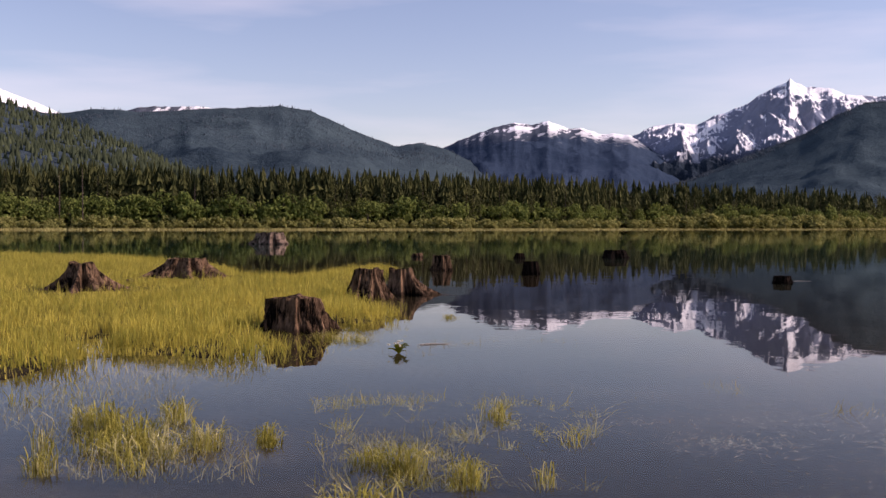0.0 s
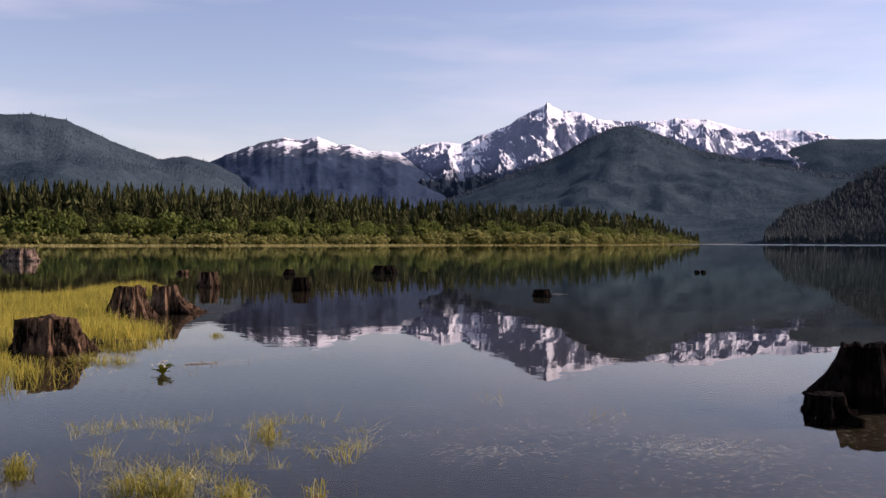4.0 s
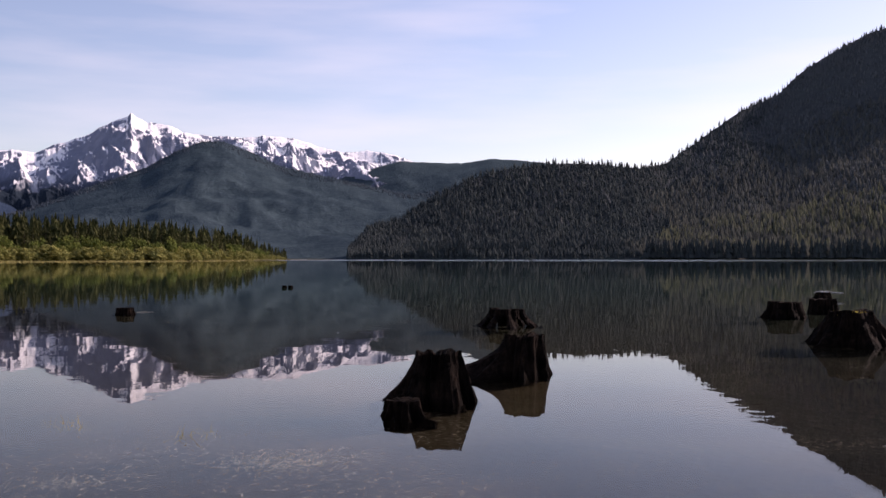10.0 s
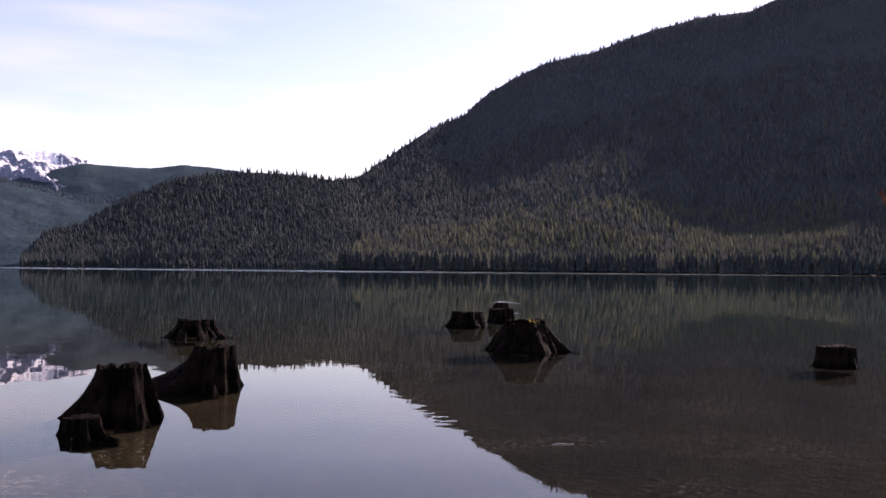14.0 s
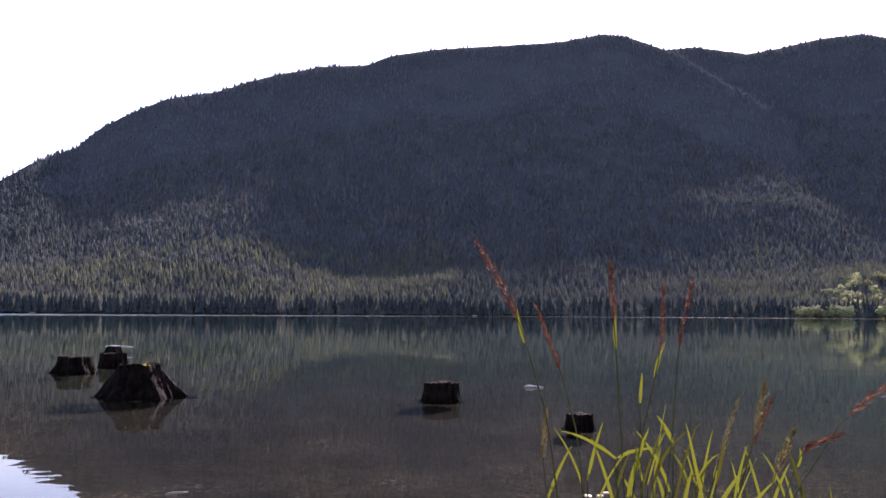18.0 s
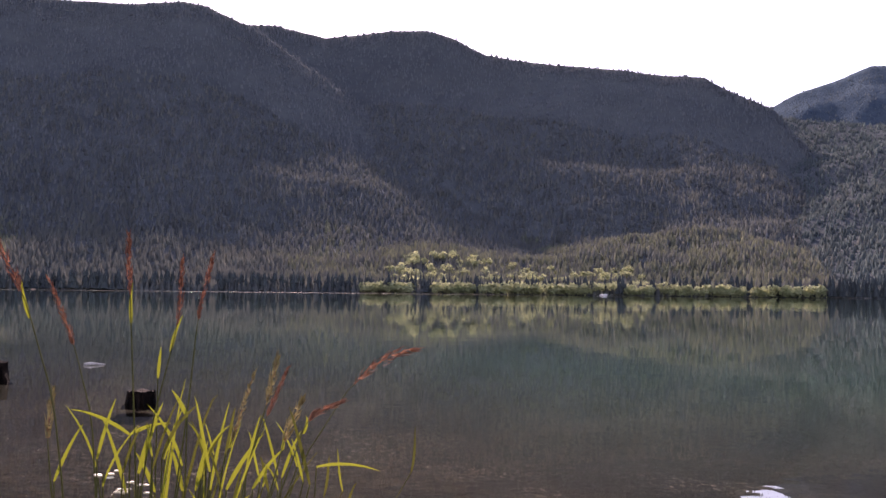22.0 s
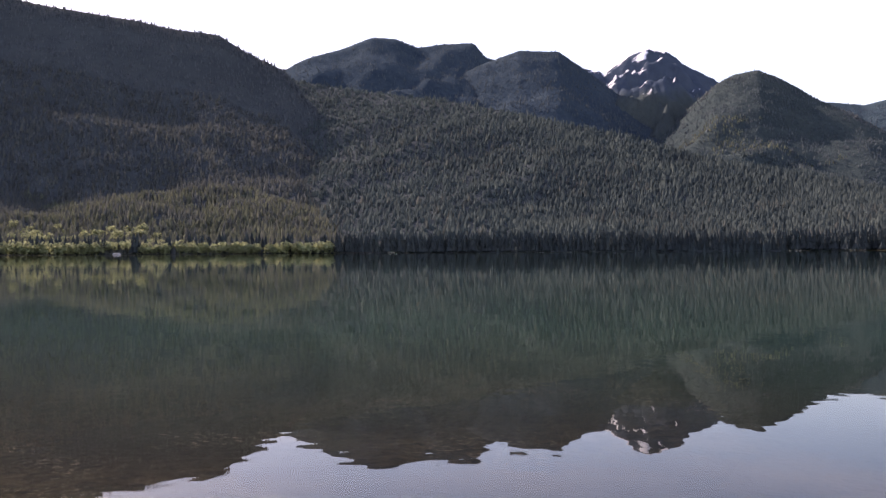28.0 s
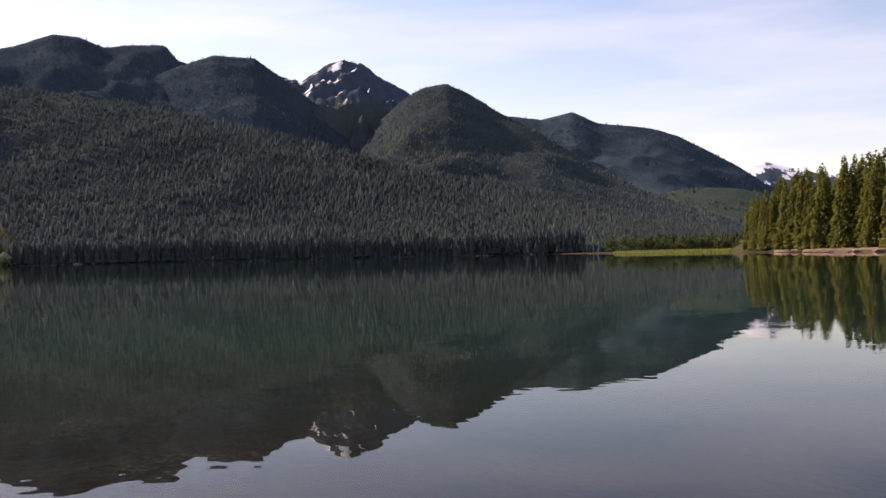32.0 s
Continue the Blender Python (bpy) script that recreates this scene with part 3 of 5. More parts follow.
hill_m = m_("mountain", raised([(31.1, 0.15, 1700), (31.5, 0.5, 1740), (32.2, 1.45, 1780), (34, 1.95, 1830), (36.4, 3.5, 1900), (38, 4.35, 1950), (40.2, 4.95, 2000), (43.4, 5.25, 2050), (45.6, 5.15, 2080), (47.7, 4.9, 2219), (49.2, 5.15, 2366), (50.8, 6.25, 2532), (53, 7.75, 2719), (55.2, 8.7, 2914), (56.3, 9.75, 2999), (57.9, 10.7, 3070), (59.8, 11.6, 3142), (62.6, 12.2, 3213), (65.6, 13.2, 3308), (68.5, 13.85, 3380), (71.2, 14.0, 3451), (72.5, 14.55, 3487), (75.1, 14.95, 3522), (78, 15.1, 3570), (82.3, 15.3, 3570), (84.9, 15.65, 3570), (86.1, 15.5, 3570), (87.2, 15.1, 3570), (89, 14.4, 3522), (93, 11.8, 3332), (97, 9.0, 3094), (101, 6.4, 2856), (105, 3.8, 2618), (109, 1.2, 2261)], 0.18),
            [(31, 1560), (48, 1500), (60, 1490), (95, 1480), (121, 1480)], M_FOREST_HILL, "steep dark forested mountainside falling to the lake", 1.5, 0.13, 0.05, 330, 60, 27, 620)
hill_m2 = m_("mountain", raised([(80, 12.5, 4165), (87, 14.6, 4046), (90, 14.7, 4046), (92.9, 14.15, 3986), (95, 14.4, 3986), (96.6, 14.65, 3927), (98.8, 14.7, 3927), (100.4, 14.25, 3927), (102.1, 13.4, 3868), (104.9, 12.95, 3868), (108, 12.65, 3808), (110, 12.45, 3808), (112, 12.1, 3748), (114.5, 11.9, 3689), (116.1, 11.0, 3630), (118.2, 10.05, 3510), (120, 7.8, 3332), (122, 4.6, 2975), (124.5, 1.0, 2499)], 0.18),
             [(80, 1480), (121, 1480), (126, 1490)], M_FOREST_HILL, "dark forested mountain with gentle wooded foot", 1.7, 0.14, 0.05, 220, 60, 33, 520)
hill_h1 = m_("mountain", [(112, 8.5, 4300), (116, 9.6, 4300), (117.9, 10.15, 4300), (119.4, 10.95, 4300), (121.3, 11.45, 4300), (123.2, 12.17, 4300), (124.5, 12.1, 4300), (125.8, 11.6, 4358), (127.1, 11.78, 4416), (129, 11.85, 4416), (129.7, 11.05, 4416), (131, 10.6, 4416), (134, 9, 4416), (138, 6.5, 4300), (141, 5, 4300)], flat(2300), M_DARK_HILL, "dark forested summit with a long shoulder", 1.1, 0.2, 0.07, 140, 40, 41, 380)
hill_h2 = m_("mountain", [(124, 8.0, 4000), (128, 10.0, 4000), (130, 10.85, 4000), (131.6, 11.38, 4000), (133.9, 11.25, 4000), (135.2, 10.35, 4000), (137.4, 8.65, 3943), (140.2, 6.4, 3829), (143, 4.5, 3657), (146, 3, 3429)], flat(2300), M_DARK_HILL, "rounded dark forested summit", 1.1, 0.2, 0.06, 110, 40, 43, 380)
m_("mountain", [(131, 8.0, 4500), (134, 9.8, 4500), (135.2, 10.3, 4500), (136.4, 10.0, 4500), (137.7, 10.85, 4500), (138.8, 11.2, 4500), (140, 11.0, 4500), (140.8, 10.3, 4500), (142.8, 9.2, 4500), (146, 7.5, 4500), (150, 5, 4500)], flat(3000), M_SNOWHIGH, "rocky peak with a few snow gullies", 0.95, 0.40, 0.22, 220, 70, 47, 240)
hill_j = m_("mountain", [(136, 4.5, 3700), (139, 6.3, 3700), (140.5, 7.4, 3700), (142.6, 9.15, 3700), (143.5, 9.6, 3700), (144.8, 9.8, 3700), (146.2, 9.15, 3700), (147.7, 8.15, 3650), (149.9, 7.0, 3500), (153, 5.0, 3300), (156.2, 3.3, 3000), (159.2, 2.1, 2700), (162, 1.2, 2400), (166, 0.6, 2200)], flat(1900), M_GREEN_HILL, "domed forested hill with a pale clearing", 1.1, 0.2, 0.06, 150, 44, 53, 330)
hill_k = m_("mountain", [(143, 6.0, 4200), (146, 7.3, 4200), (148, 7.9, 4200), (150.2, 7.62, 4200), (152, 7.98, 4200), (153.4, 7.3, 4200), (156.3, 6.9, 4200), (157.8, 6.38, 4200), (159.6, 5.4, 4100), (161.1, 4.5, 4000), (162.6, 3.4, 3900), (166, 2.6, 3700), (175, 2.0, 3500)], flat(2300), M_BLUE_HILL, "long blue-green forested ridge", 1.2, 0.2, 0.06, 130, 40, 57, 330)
hill_v = m_("mountain", [(153, 1.6, 3000), (155.5, 2.7, 3000), (157.6, 3.35, 3000), (159.6, 3.45, 3000), (160.8, 3.35, 3000), (162.1, 3.1, 3000), (164, 2.6, 3000), (170, 1.5, 3000)], flat(2300), M_MEADOW_HILL, "sunlit green hillside at the valley's end", 1.1, 0.1, 0.05, 50, 24, 63, 200)
m_("mountain", [(157, 2.5, 4600), (160, 4.2, 4600), (161.4, 4.72, 4600), (162.3, 4.8, 4600), (163.4, 4.45, 4600), (164.5, 4.1, 4600), (170, 3.0, 4600), (180, 2.5, 4600)], flat(3900), M_SNOWPATCH, "far snow-patched ridge", 1.1, 0.2, 0.1, 60, 20, 61, 200)
hill_g = m_("mountain", [(113, 5.0, 3700), (116, 8.5, 3700), (118.1, 9.85, 3700), (120.6, 9.4, 3500), (124.5, 8.95, 3150), (127.7, 8.6, 2850), (131, 7.95, 2600), (134.2, 7.25, 2450), (137.4, 6.55, 2300), (140.5, 5.55, 2200), (143.5, 4.7, 2100), (148.2, 3.75, 2000), (151.4, 3.05, 1950), (154.6, 2.15, 1900), (157.7, 1.4, 1850), (161.3, 0.9, 1800), (170, 0.6, 1700)],
            [(113, 2300), (117, 1980), (120, 1720), (123, 1550), (126, 1490), (146, 1480), (152, 1300), (162, 1200), (170, 1100)], M_FOREST_HILL, "long forested slope running down to the lake", 1.15, 0.16, 0.06, 220, 50, 67, 420)

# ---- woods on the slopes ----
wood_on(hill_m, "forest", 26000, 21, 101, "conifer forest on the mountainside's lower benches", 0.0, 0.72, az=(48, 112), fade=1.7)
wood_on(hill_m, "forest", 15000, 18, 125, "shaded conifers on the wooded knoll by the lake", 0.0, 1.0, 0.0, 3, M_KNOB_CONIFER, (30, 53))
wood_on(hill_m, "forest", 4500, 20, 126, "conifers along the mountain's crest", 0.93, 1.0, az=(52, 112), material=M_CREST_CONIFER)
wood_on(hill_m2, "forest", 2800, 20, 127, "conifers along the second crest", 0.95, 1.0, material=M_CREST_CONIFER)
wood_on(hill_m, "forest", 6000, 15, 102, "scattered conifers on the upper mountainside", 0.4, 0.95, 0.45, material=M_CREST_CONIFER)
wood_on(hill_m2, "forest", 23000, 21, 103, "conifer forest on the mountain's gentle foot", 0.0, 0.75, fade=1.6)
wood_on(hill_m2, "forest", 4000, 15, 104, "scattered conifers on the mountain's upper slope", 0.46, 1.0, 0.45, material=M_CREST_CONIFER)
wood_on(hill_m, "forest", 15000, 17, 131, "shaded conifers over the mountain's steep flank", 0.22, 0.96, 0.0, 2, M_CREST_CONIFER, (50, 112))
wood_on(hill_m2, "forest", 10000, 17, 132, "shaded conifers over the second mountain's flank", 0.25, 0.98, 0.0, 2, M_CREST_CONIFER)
wood_on(hill_g, "forest", 38000, 18, 105, "dense conifer forest on the long slope", material=M_SLOPE_CONIFER)
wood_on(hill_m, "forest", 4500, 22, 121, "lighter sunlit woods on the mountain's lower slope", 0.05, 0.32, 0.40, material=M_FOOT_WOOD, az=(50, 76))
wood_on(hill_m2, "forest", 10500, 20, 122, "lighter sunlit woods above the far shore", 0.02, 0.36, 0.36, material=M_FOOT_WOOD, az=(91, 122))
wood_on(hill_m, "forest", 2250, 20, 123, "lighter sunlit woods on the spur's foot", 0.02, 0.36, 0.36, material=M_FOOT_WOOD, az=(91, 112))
wood_on(hill_g, "forest", 2200, 19, 124, "lighter trees among the slope's conifers", 0.03, 0.7, 0.5, material=M_FAR_CONIFER)
wood_on(hill_nw, "forest", 7500, 16, 106, "conifers on the green spur", material=M_SPUR_CONIFER)
wood_on(hill_e, "forest", 2200, 11, 107, "conifers along the conical mountain's crest", 0.92, 1.0, material=M_BLUE_CONIFER)
wood_on(hill_j, "forest", 6000, 16, 108, "conifers on the domed hill's foot", 0.0, 0.45, material=M_SLOPE_CONIFER)
wood_on(hill_j, "forest", 6500, 13, 134, "conifers over the domed hill", 0.4, 0.97, 0.0, 2, M_DARK_CONIFER)
wood_on(hill_j, "forest", 900, 13, 133, "conifers along the domed hill's crest", 0.94, 1.0, material=M_CREST_CONIFER)
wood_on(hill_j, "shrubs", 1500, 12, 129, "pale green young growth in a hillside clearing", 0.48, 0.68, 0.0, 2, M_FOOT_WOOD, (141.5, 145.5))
wood_on(hill_k, "forest", 2500, 14, 109, "conifers on the blue-green ridge", 0.7, 1.0, 0.0, material=M_BLUE_CONIFER)
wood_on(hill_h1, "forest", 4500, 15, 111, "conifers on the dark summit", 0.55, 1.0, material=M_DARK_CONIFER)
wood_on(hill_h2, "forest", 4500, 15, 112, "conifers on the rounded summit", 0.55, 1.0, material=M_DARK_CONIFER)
wood_on(hill_v, "forest", 1800, 14, 128, "scattered conifers on the sunlit hillside", 0.0, 1.0, 0.45, material=M_SLOPE_CONIFER)
wood_on(hill_w, "forest", 3500, 11, 110, "conifers on the broad ridge", 0.6, 1.0, material=M_BLUE_CONIFER)


# ---- delta forest on the far shore ----
def delta_spots(n, a0, a1, near, deep, seed):
    rng = np.random.default_rng(seed)
    az = rng.uniform(a0, a1, n)
    back = near + deep * rng.uniform(0, 1, n) ** 1.3
    r = shore_at(az) * (1 + back / 400)
    x, y = np.sin(np.radians(az)) * r, np.cos(np.radians(az)) * r
    return np.stack([x, y, bed_height(x, y) - 0.3], -1)


def delta_wood(name, shapes, spots, h0, h1, seed, material, label, wide=1.0):
    rng = np.random.default_rng(seed)
    sets = []
    for k, (v, f) in enumerate(shapes):
        p = spots[k::len(shapes)]
        bearing = np.degrees(np.arctan2(p[:, 0], p[:, 1]))
        h = rng.uniform(h0, h1, len(p)) * np.where(np.abs(bearing) < 35, np.clip((30.0 - bearing) / 5.0, 0.5, 1.0), 1.0)
        sets.append(scattered(v, f, p, h, rng.uniform(0, 6.28, len(p)), h * wide * rng.uniform(0.8, 1.2, len(p))))
    v, f = joined(sets)
    return thing(name, mesh_of(name, v, f), material, label, "forest", kind="stuff")


SPRUCES = [conifer_shape(200 + k, 12 - k % 3, 6, 0.13 + 0.015 * k) for k in range(7)]
FAR_SPRUCES = [conifer_shape(260 + k, 4, 4, 0.17) for k in range(4)]
ALDERS = [broad_shape(220 + k, 110, 7, 0.13) for k in range(5)]
WILLOWS = [broad_shape(240 + k, 80, 5, 0.17, 0.0) for k in range(4)]
delta_wood("forest", SPRUCES, delta_spots(3000, -34, 27.6, 20, 74, 300), 12, 26.5, 301, M_CONIFER, "tall dark conifers of the delta forest")
delta_wood("forest", ALDERS, delta_spots(420, -34, 26.5, 14, 22, 302), 9, 15, 303, M_BROAD, "green alders along the forest edge", 0.8)
delta_wood("shrubs", WILLOWS, delta_spots(520, -34, 27.6, 4, 12, 304), 2.5, 5.5, 305, M_WILLOW, "pale willow shrubs along the shore", 1.3)
delta_wood("shrubs", WILLOWS, delta_spots(260, 12, 27.6, 4, 22, 306), 5, 9, 307, M_WILLOW, "rounded willow thickets by the point", 1.3)


# ---- grass on the flat ----
def blades(spots, heights, seed, lean=0.35, width=0.010):
    rng = np.random.default_rng(seed)
    n = len(spots)
    a = rng.uniform(0, 6.28, n)
    b = rng.uniform(0, 6.28, n)
    l = heights * np.abs(rng.normal(0, lean, n))
    w = width * rng.uniform(0.6, 1.4, n)
    sx, sy = np.cos(a) * w, np.sin(a) * w
    dx, dy = np.cos(b) * l, np.sin(b) * l
    x, y, z = spots[:, 0], spots[:, 1], spots[:, 2]
    mx, my, mz = x + dx * 0.32, y + dy * 0.32, z + heights * 0.58
    rows = [np.stack(c, -1) for c in ((x - sx, y - sy, z), (x + sx, y + sy, z), (mx - sx * 0.8, my - sy * 0.8, mz), (mx + sx * 0.8, my + sy * 0.8, mz), (x + dx, y + dy, z + heights * 0.96))]
    v = np.stack(rows, 1).reshape(-1, 3)
    k = np.arange(n)[:, None] * 5
    f = np.stack([k + [[0, 1, 3]], k + [[0, 3, 2]], k + [[2, 3, 4]]], 1).reshape(-1, 3)
    return v, f


rng = np.random.default_rng(400)
n = 280000
r = rng.uniform(9.5, 62, n)
a = np.radians(rng.uniform(-33, -2, n))
gx, gy = np.sin(a) * r, np.cos(a) * r
d = isle_depth(gx, gy) + 1.6 * (fractal(gx * 0.6, gy * 0.6, 3, 8) - 0.5)
thin = 0.5 * fractal(gx * 1.3, gy * 1.3, 2, 14) + 0.5 * fractal(gx * 3.4, gy * 3.4, 2, 15) > rng.uniform(0.2, 0.6, n)
keep = ((d > 0) & thin) | ((d > -1.2) & (rng.uniform(0, 1, n) < 0.12))
gx, gy = gx[keep], gy[keep]
h = rng.uniform(0.07, 0.25, len(gx)) * (0.35 + 1.3 * fractal(gx * 0.9, gy * 0.9, 3, 4)) * (0.35 + 1.3 * fractal(gx * 2.8, gy * 2.8, 2, 15))
for az, d, reach in ((-19.95, 25.0, 2.4), (-14.4, 30.5, 2.6), (-8.35, 15.4, 0.8)):
    q = place(az, d - 0.35 * reach)
    h = h * np.clip(0.25 + 0.75 * (np.hypot(gx - q.x, gy - q.y) / reach - 0.35), 0.25, 1)
v, f = blades(np.stack([gx, gy, np.maximum(bed_height(gx, gy), -0.25)], -1), h, 401, 0.45, 0.0055)
n = 9000
r, a = rng.uniform(11, 50, n), np.radians(rng.uniform(-30, -3, n))
tx, ty = np.sin(a) * r, np.cos(a) * r
keep = (isle_depth(tx, ty) > 0.1) & (fractal(tx * 1.6, ty * 1.6, 2, 19) > 0.56)
tx, ty = tx[keep], ty[keep]
v2, f2 = blades(np.stack([tx, ty, np.zeros(len(tx))], -1), rng.uniform(0.28, 0.46, len(tx)), 402, 0.3, 0.007)
v, f = joined([(v, f), (v2, f2)])
thing("grass", mesh_of("grass", v, f), M_GRASS, "yellow-green marsh grass on the shallow flat", "grass", kind="stuff")


# ---- far shores ----
M_MARSH_WOOD = leaf_material("marsh_alder_foliage", (0.036, 0.052, 0.020), (0.125, 0.145, 0.055), 0.25, 0.03)
M_SHORE_SEDGE = leaf_material("shore_sedge", (0.24, 0.21, 0.07), (0.66, 0.59, 0.24), 0.3, 0.05)
M_SPIT_GRASS = leaf_material("meadow_grass", (0.07, 0.09, 0.018), (0.24, 0.26, 0.06), 0.3, 0.05)


def foliage_at(name, shapes, spots, h0, h1, seed, material, label, wide=1.0):
    return delta_wood(name, shapes, spots, h0, h1, seed, material, label, wide)


def arc_spots(n, a0, a1, d0, d1, seed, z=-0.5):
    rng = np.random.default_rng(seed)
    a, d = np.radians(rng.uniform(a0, a1, n)), rng.uniform(d0, d1, n)
    return np.stack([np.sin(a) * d, np.cos(a) * d, np.full(n, z)], -1)


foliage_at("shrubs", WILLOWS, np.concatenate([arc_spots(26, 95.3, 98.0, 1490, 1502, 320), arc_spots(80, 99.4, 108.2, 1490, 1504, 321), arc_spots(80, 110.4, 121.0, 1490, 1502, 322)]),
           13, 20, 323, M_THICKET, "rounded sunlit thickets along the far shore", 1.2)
# A row in darker needles; the shade along the shore is in their colour.
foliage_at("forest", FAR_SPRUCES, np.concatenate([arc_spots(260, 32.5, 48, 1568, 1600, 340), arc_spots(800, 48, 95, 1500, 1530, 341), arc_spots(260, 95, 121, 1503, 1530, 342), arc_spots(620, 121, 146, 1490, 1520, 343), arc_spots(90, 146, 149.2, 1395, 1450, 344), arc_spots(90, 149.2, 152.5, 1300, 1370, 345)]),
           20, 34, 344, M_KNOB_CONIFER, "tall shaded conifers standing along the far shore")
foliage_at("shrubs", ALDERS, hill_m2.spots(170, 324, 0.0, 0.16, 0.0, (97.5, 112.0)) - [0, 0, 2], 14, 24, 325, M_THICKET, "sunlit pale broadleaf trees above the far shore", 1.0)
foliage_at("shrubs", WILLOWS, arc_spots(10, 146.8, 147.9, 1470, 1480, 326), 8, 12, 327, M_WILLOW, "small pale clearing shrubs at the lake edge", 1.3)
foliage_at("shrubs", ALDERS, arc_spots(110, 153.8, 161.4, 780, 960, 328, 0.2), 7, 15, 329, M_MARSH_WOOD, "low green trees behind the grassy spit", 0.9)
foliage_at("forest", FAR_SPRUCES, arc_spots(120, 155.5, 162.0, 830, 1000, 330, 0.2), 10, 18, 331, M_CONIFER, "small conifers behind the grassy spit")
sp = arc_spots(9000, 153.9, 161.6, 630, 780, 332, 0.0)
sp[:, 2] = bed_height(sp[:, 0], sp[:, 1]) - 0.1
sp = sp[sp[:, 2] > -0.2]
v, f = blades(sp, np.random.default_rng(333).uniform(0.6, 1.6, len(sp)), 334, 0.3, 0.12)
thing("grass", mesh_of("grass", v, f), M_SPIT_GRASS, "bright green grass on the low spit", "grass", kind="stuff")
rng = np.random.default_rng(335)
az = rng.uniform(-34, 27.5, 16000)
rr = shore_at(az) + rng.uniform(-6, 14, 16000)
sp = np.stack([np.sin(np.radians(az)) * rr, np.cos(np.radians(az)) * rr, np.zeros(16000)], -1)
sp[:, 2] = np.maximum(bed_height(sp[:, 0], sp[:, 1]) - 0.05, -0.1)
v, f = blades(sp, rng.uniform(0.35, 1.0, 16000), 336, 0.3, 0.06)
thing("grass", mesh_of("grass", v, f), M_SHORE_SEDGE, "pale sedge strip along the delta shore", "grass", kind="stuff")

# ---- stumps ----
def stump_mesh(seed, top_r, base_r, height, flare=1.8, roots=6, lean=0.0, sink=0.35, side=0.0, reach=0.0, ridge=0.0, hollow=False, rooty=0.0):
    """A cut, weathered stump with buttress roots, fluted bark and a broken hollow top."""
    rng = np.random.default_rng(seed)
    na, nv = (112, 22) if rooty else (64, 20)
    phase, cuts = rng.uniform(0, 6.28, 4), rng.uniform(0.6, 1.4, roots)
    ang = np.linspace(0, 2 * np.pi, na, endpoint=False)
    across = (math.cos(side), math.sin(side))
    root_at = np.sort((np.arange(roots) + rng.uniform(-0.3, 0.3, roots)) * 2 * np.pi / roots)
    vs = []
    rim = height * (1 + 0.10 * (fractal(np.cos(ang) * 2.2 + 5, np.sin(ang) * 2.2 + seed, 4, seed) - 0.5) * 2)
    for i, a in enumerate(ang):
        buttress = sum(c * math.exp(-((math.remainder(a - q, 2 * math.pi)) / (0.30 - 0.10 * rooty)) ** 2) for c, q in zip(cuts, root_at))
        for j in range(nv):
            t = j / (nv - 1)
            z = -sink + (rim[i] + sink) * t
            q = max(0.0, 1 - max(z, -0.1) / height)
            r = top_r + (base_r - top_r) * q ** flare * (0.35 - 0.20 * rooty + (0.75 + 0.35 * rooty) * buttress)
            if reach:
                toward = max(0.0, math.cos(a - side - (math.pi if reach < 0 else 0.0)))
                r += abs(reach) * q ** (flare * 1.6) * toward ** 5
            flute = 0.05 * math.sin(a * 9 + phase[0] + 1.3 * math.sin(z * 4)) + 0.035 * math.sin(a * 17 + phase[1]) + 0.06 * math.sin(a * 3 + phase[2])
            r *= 1 + 1.35 * flute + 0.10 * (float(fractal(np.array(4 + math.cos(a) * 1.6 + z * 3), np.array(math.sin(a) * 1.6 + seed), 3, seed)) - 0.5) + 0.05 * (hashed(np.int64(i), np.int64(j), seed) - 0.5)
            if ridge:
                vein = abs(math.sin(a * 5.5 + phase[3] + 0.9 * math.sin(a * 2 + phase[0]) + 0.25 * math.sin(z * 6)))
                r *= 1 + ridge * (0.35 + q) * (vein ** 0.6 - 0.62)
            vs.append((r * math.cos(a) + lean * across[0] * t, r * math.sin(a) + lean * across[1] * t, z))
    faces = list(grid_faces(na, nv, True))
    tris = []
    for a, b, c, d in faces:
        i, j = a // nv, a % nv
        if hollow and 0.25 * nv < j < 0.72 * nv + 2 * math.sin(i) and min(abs(math.remainder(ang[i] - q, 2 * math.pi)) for q in root_at) > 0.30:
            continue
        tris += [(a, b, c), (a, c, d)]
    at = len(vs)
    for i, a in enumerate(ang):
        r = top_r * 0.62
        vs.append((r * math.cos(a) + lean * across[0], r * math.sin(a) + lean * across[1], rim[i] - height * (0.05 + 0.10 * rng.uniform())))
    vs.append((lean * across[0], lean * across[1], height * 0.80))
    for i in range(na):
        k = (i + 1) % na
        o, p = i * nv + nv - 1, k * nv + nv - 1
        tris += [(o, p, at + k), (o, at + k, at + i), (at + i, at + k, at + na)]
    return mesh_of("tree_stump", np.array(vs), np.array(tris))


# Strong pale and dark tones paint sun and shade onto the large stump.
M_PALE_STUMP = wood_material("sunlit_pale_wood", (0.010, 0.007, 0.005), (0.46, 0.33, 0.24))
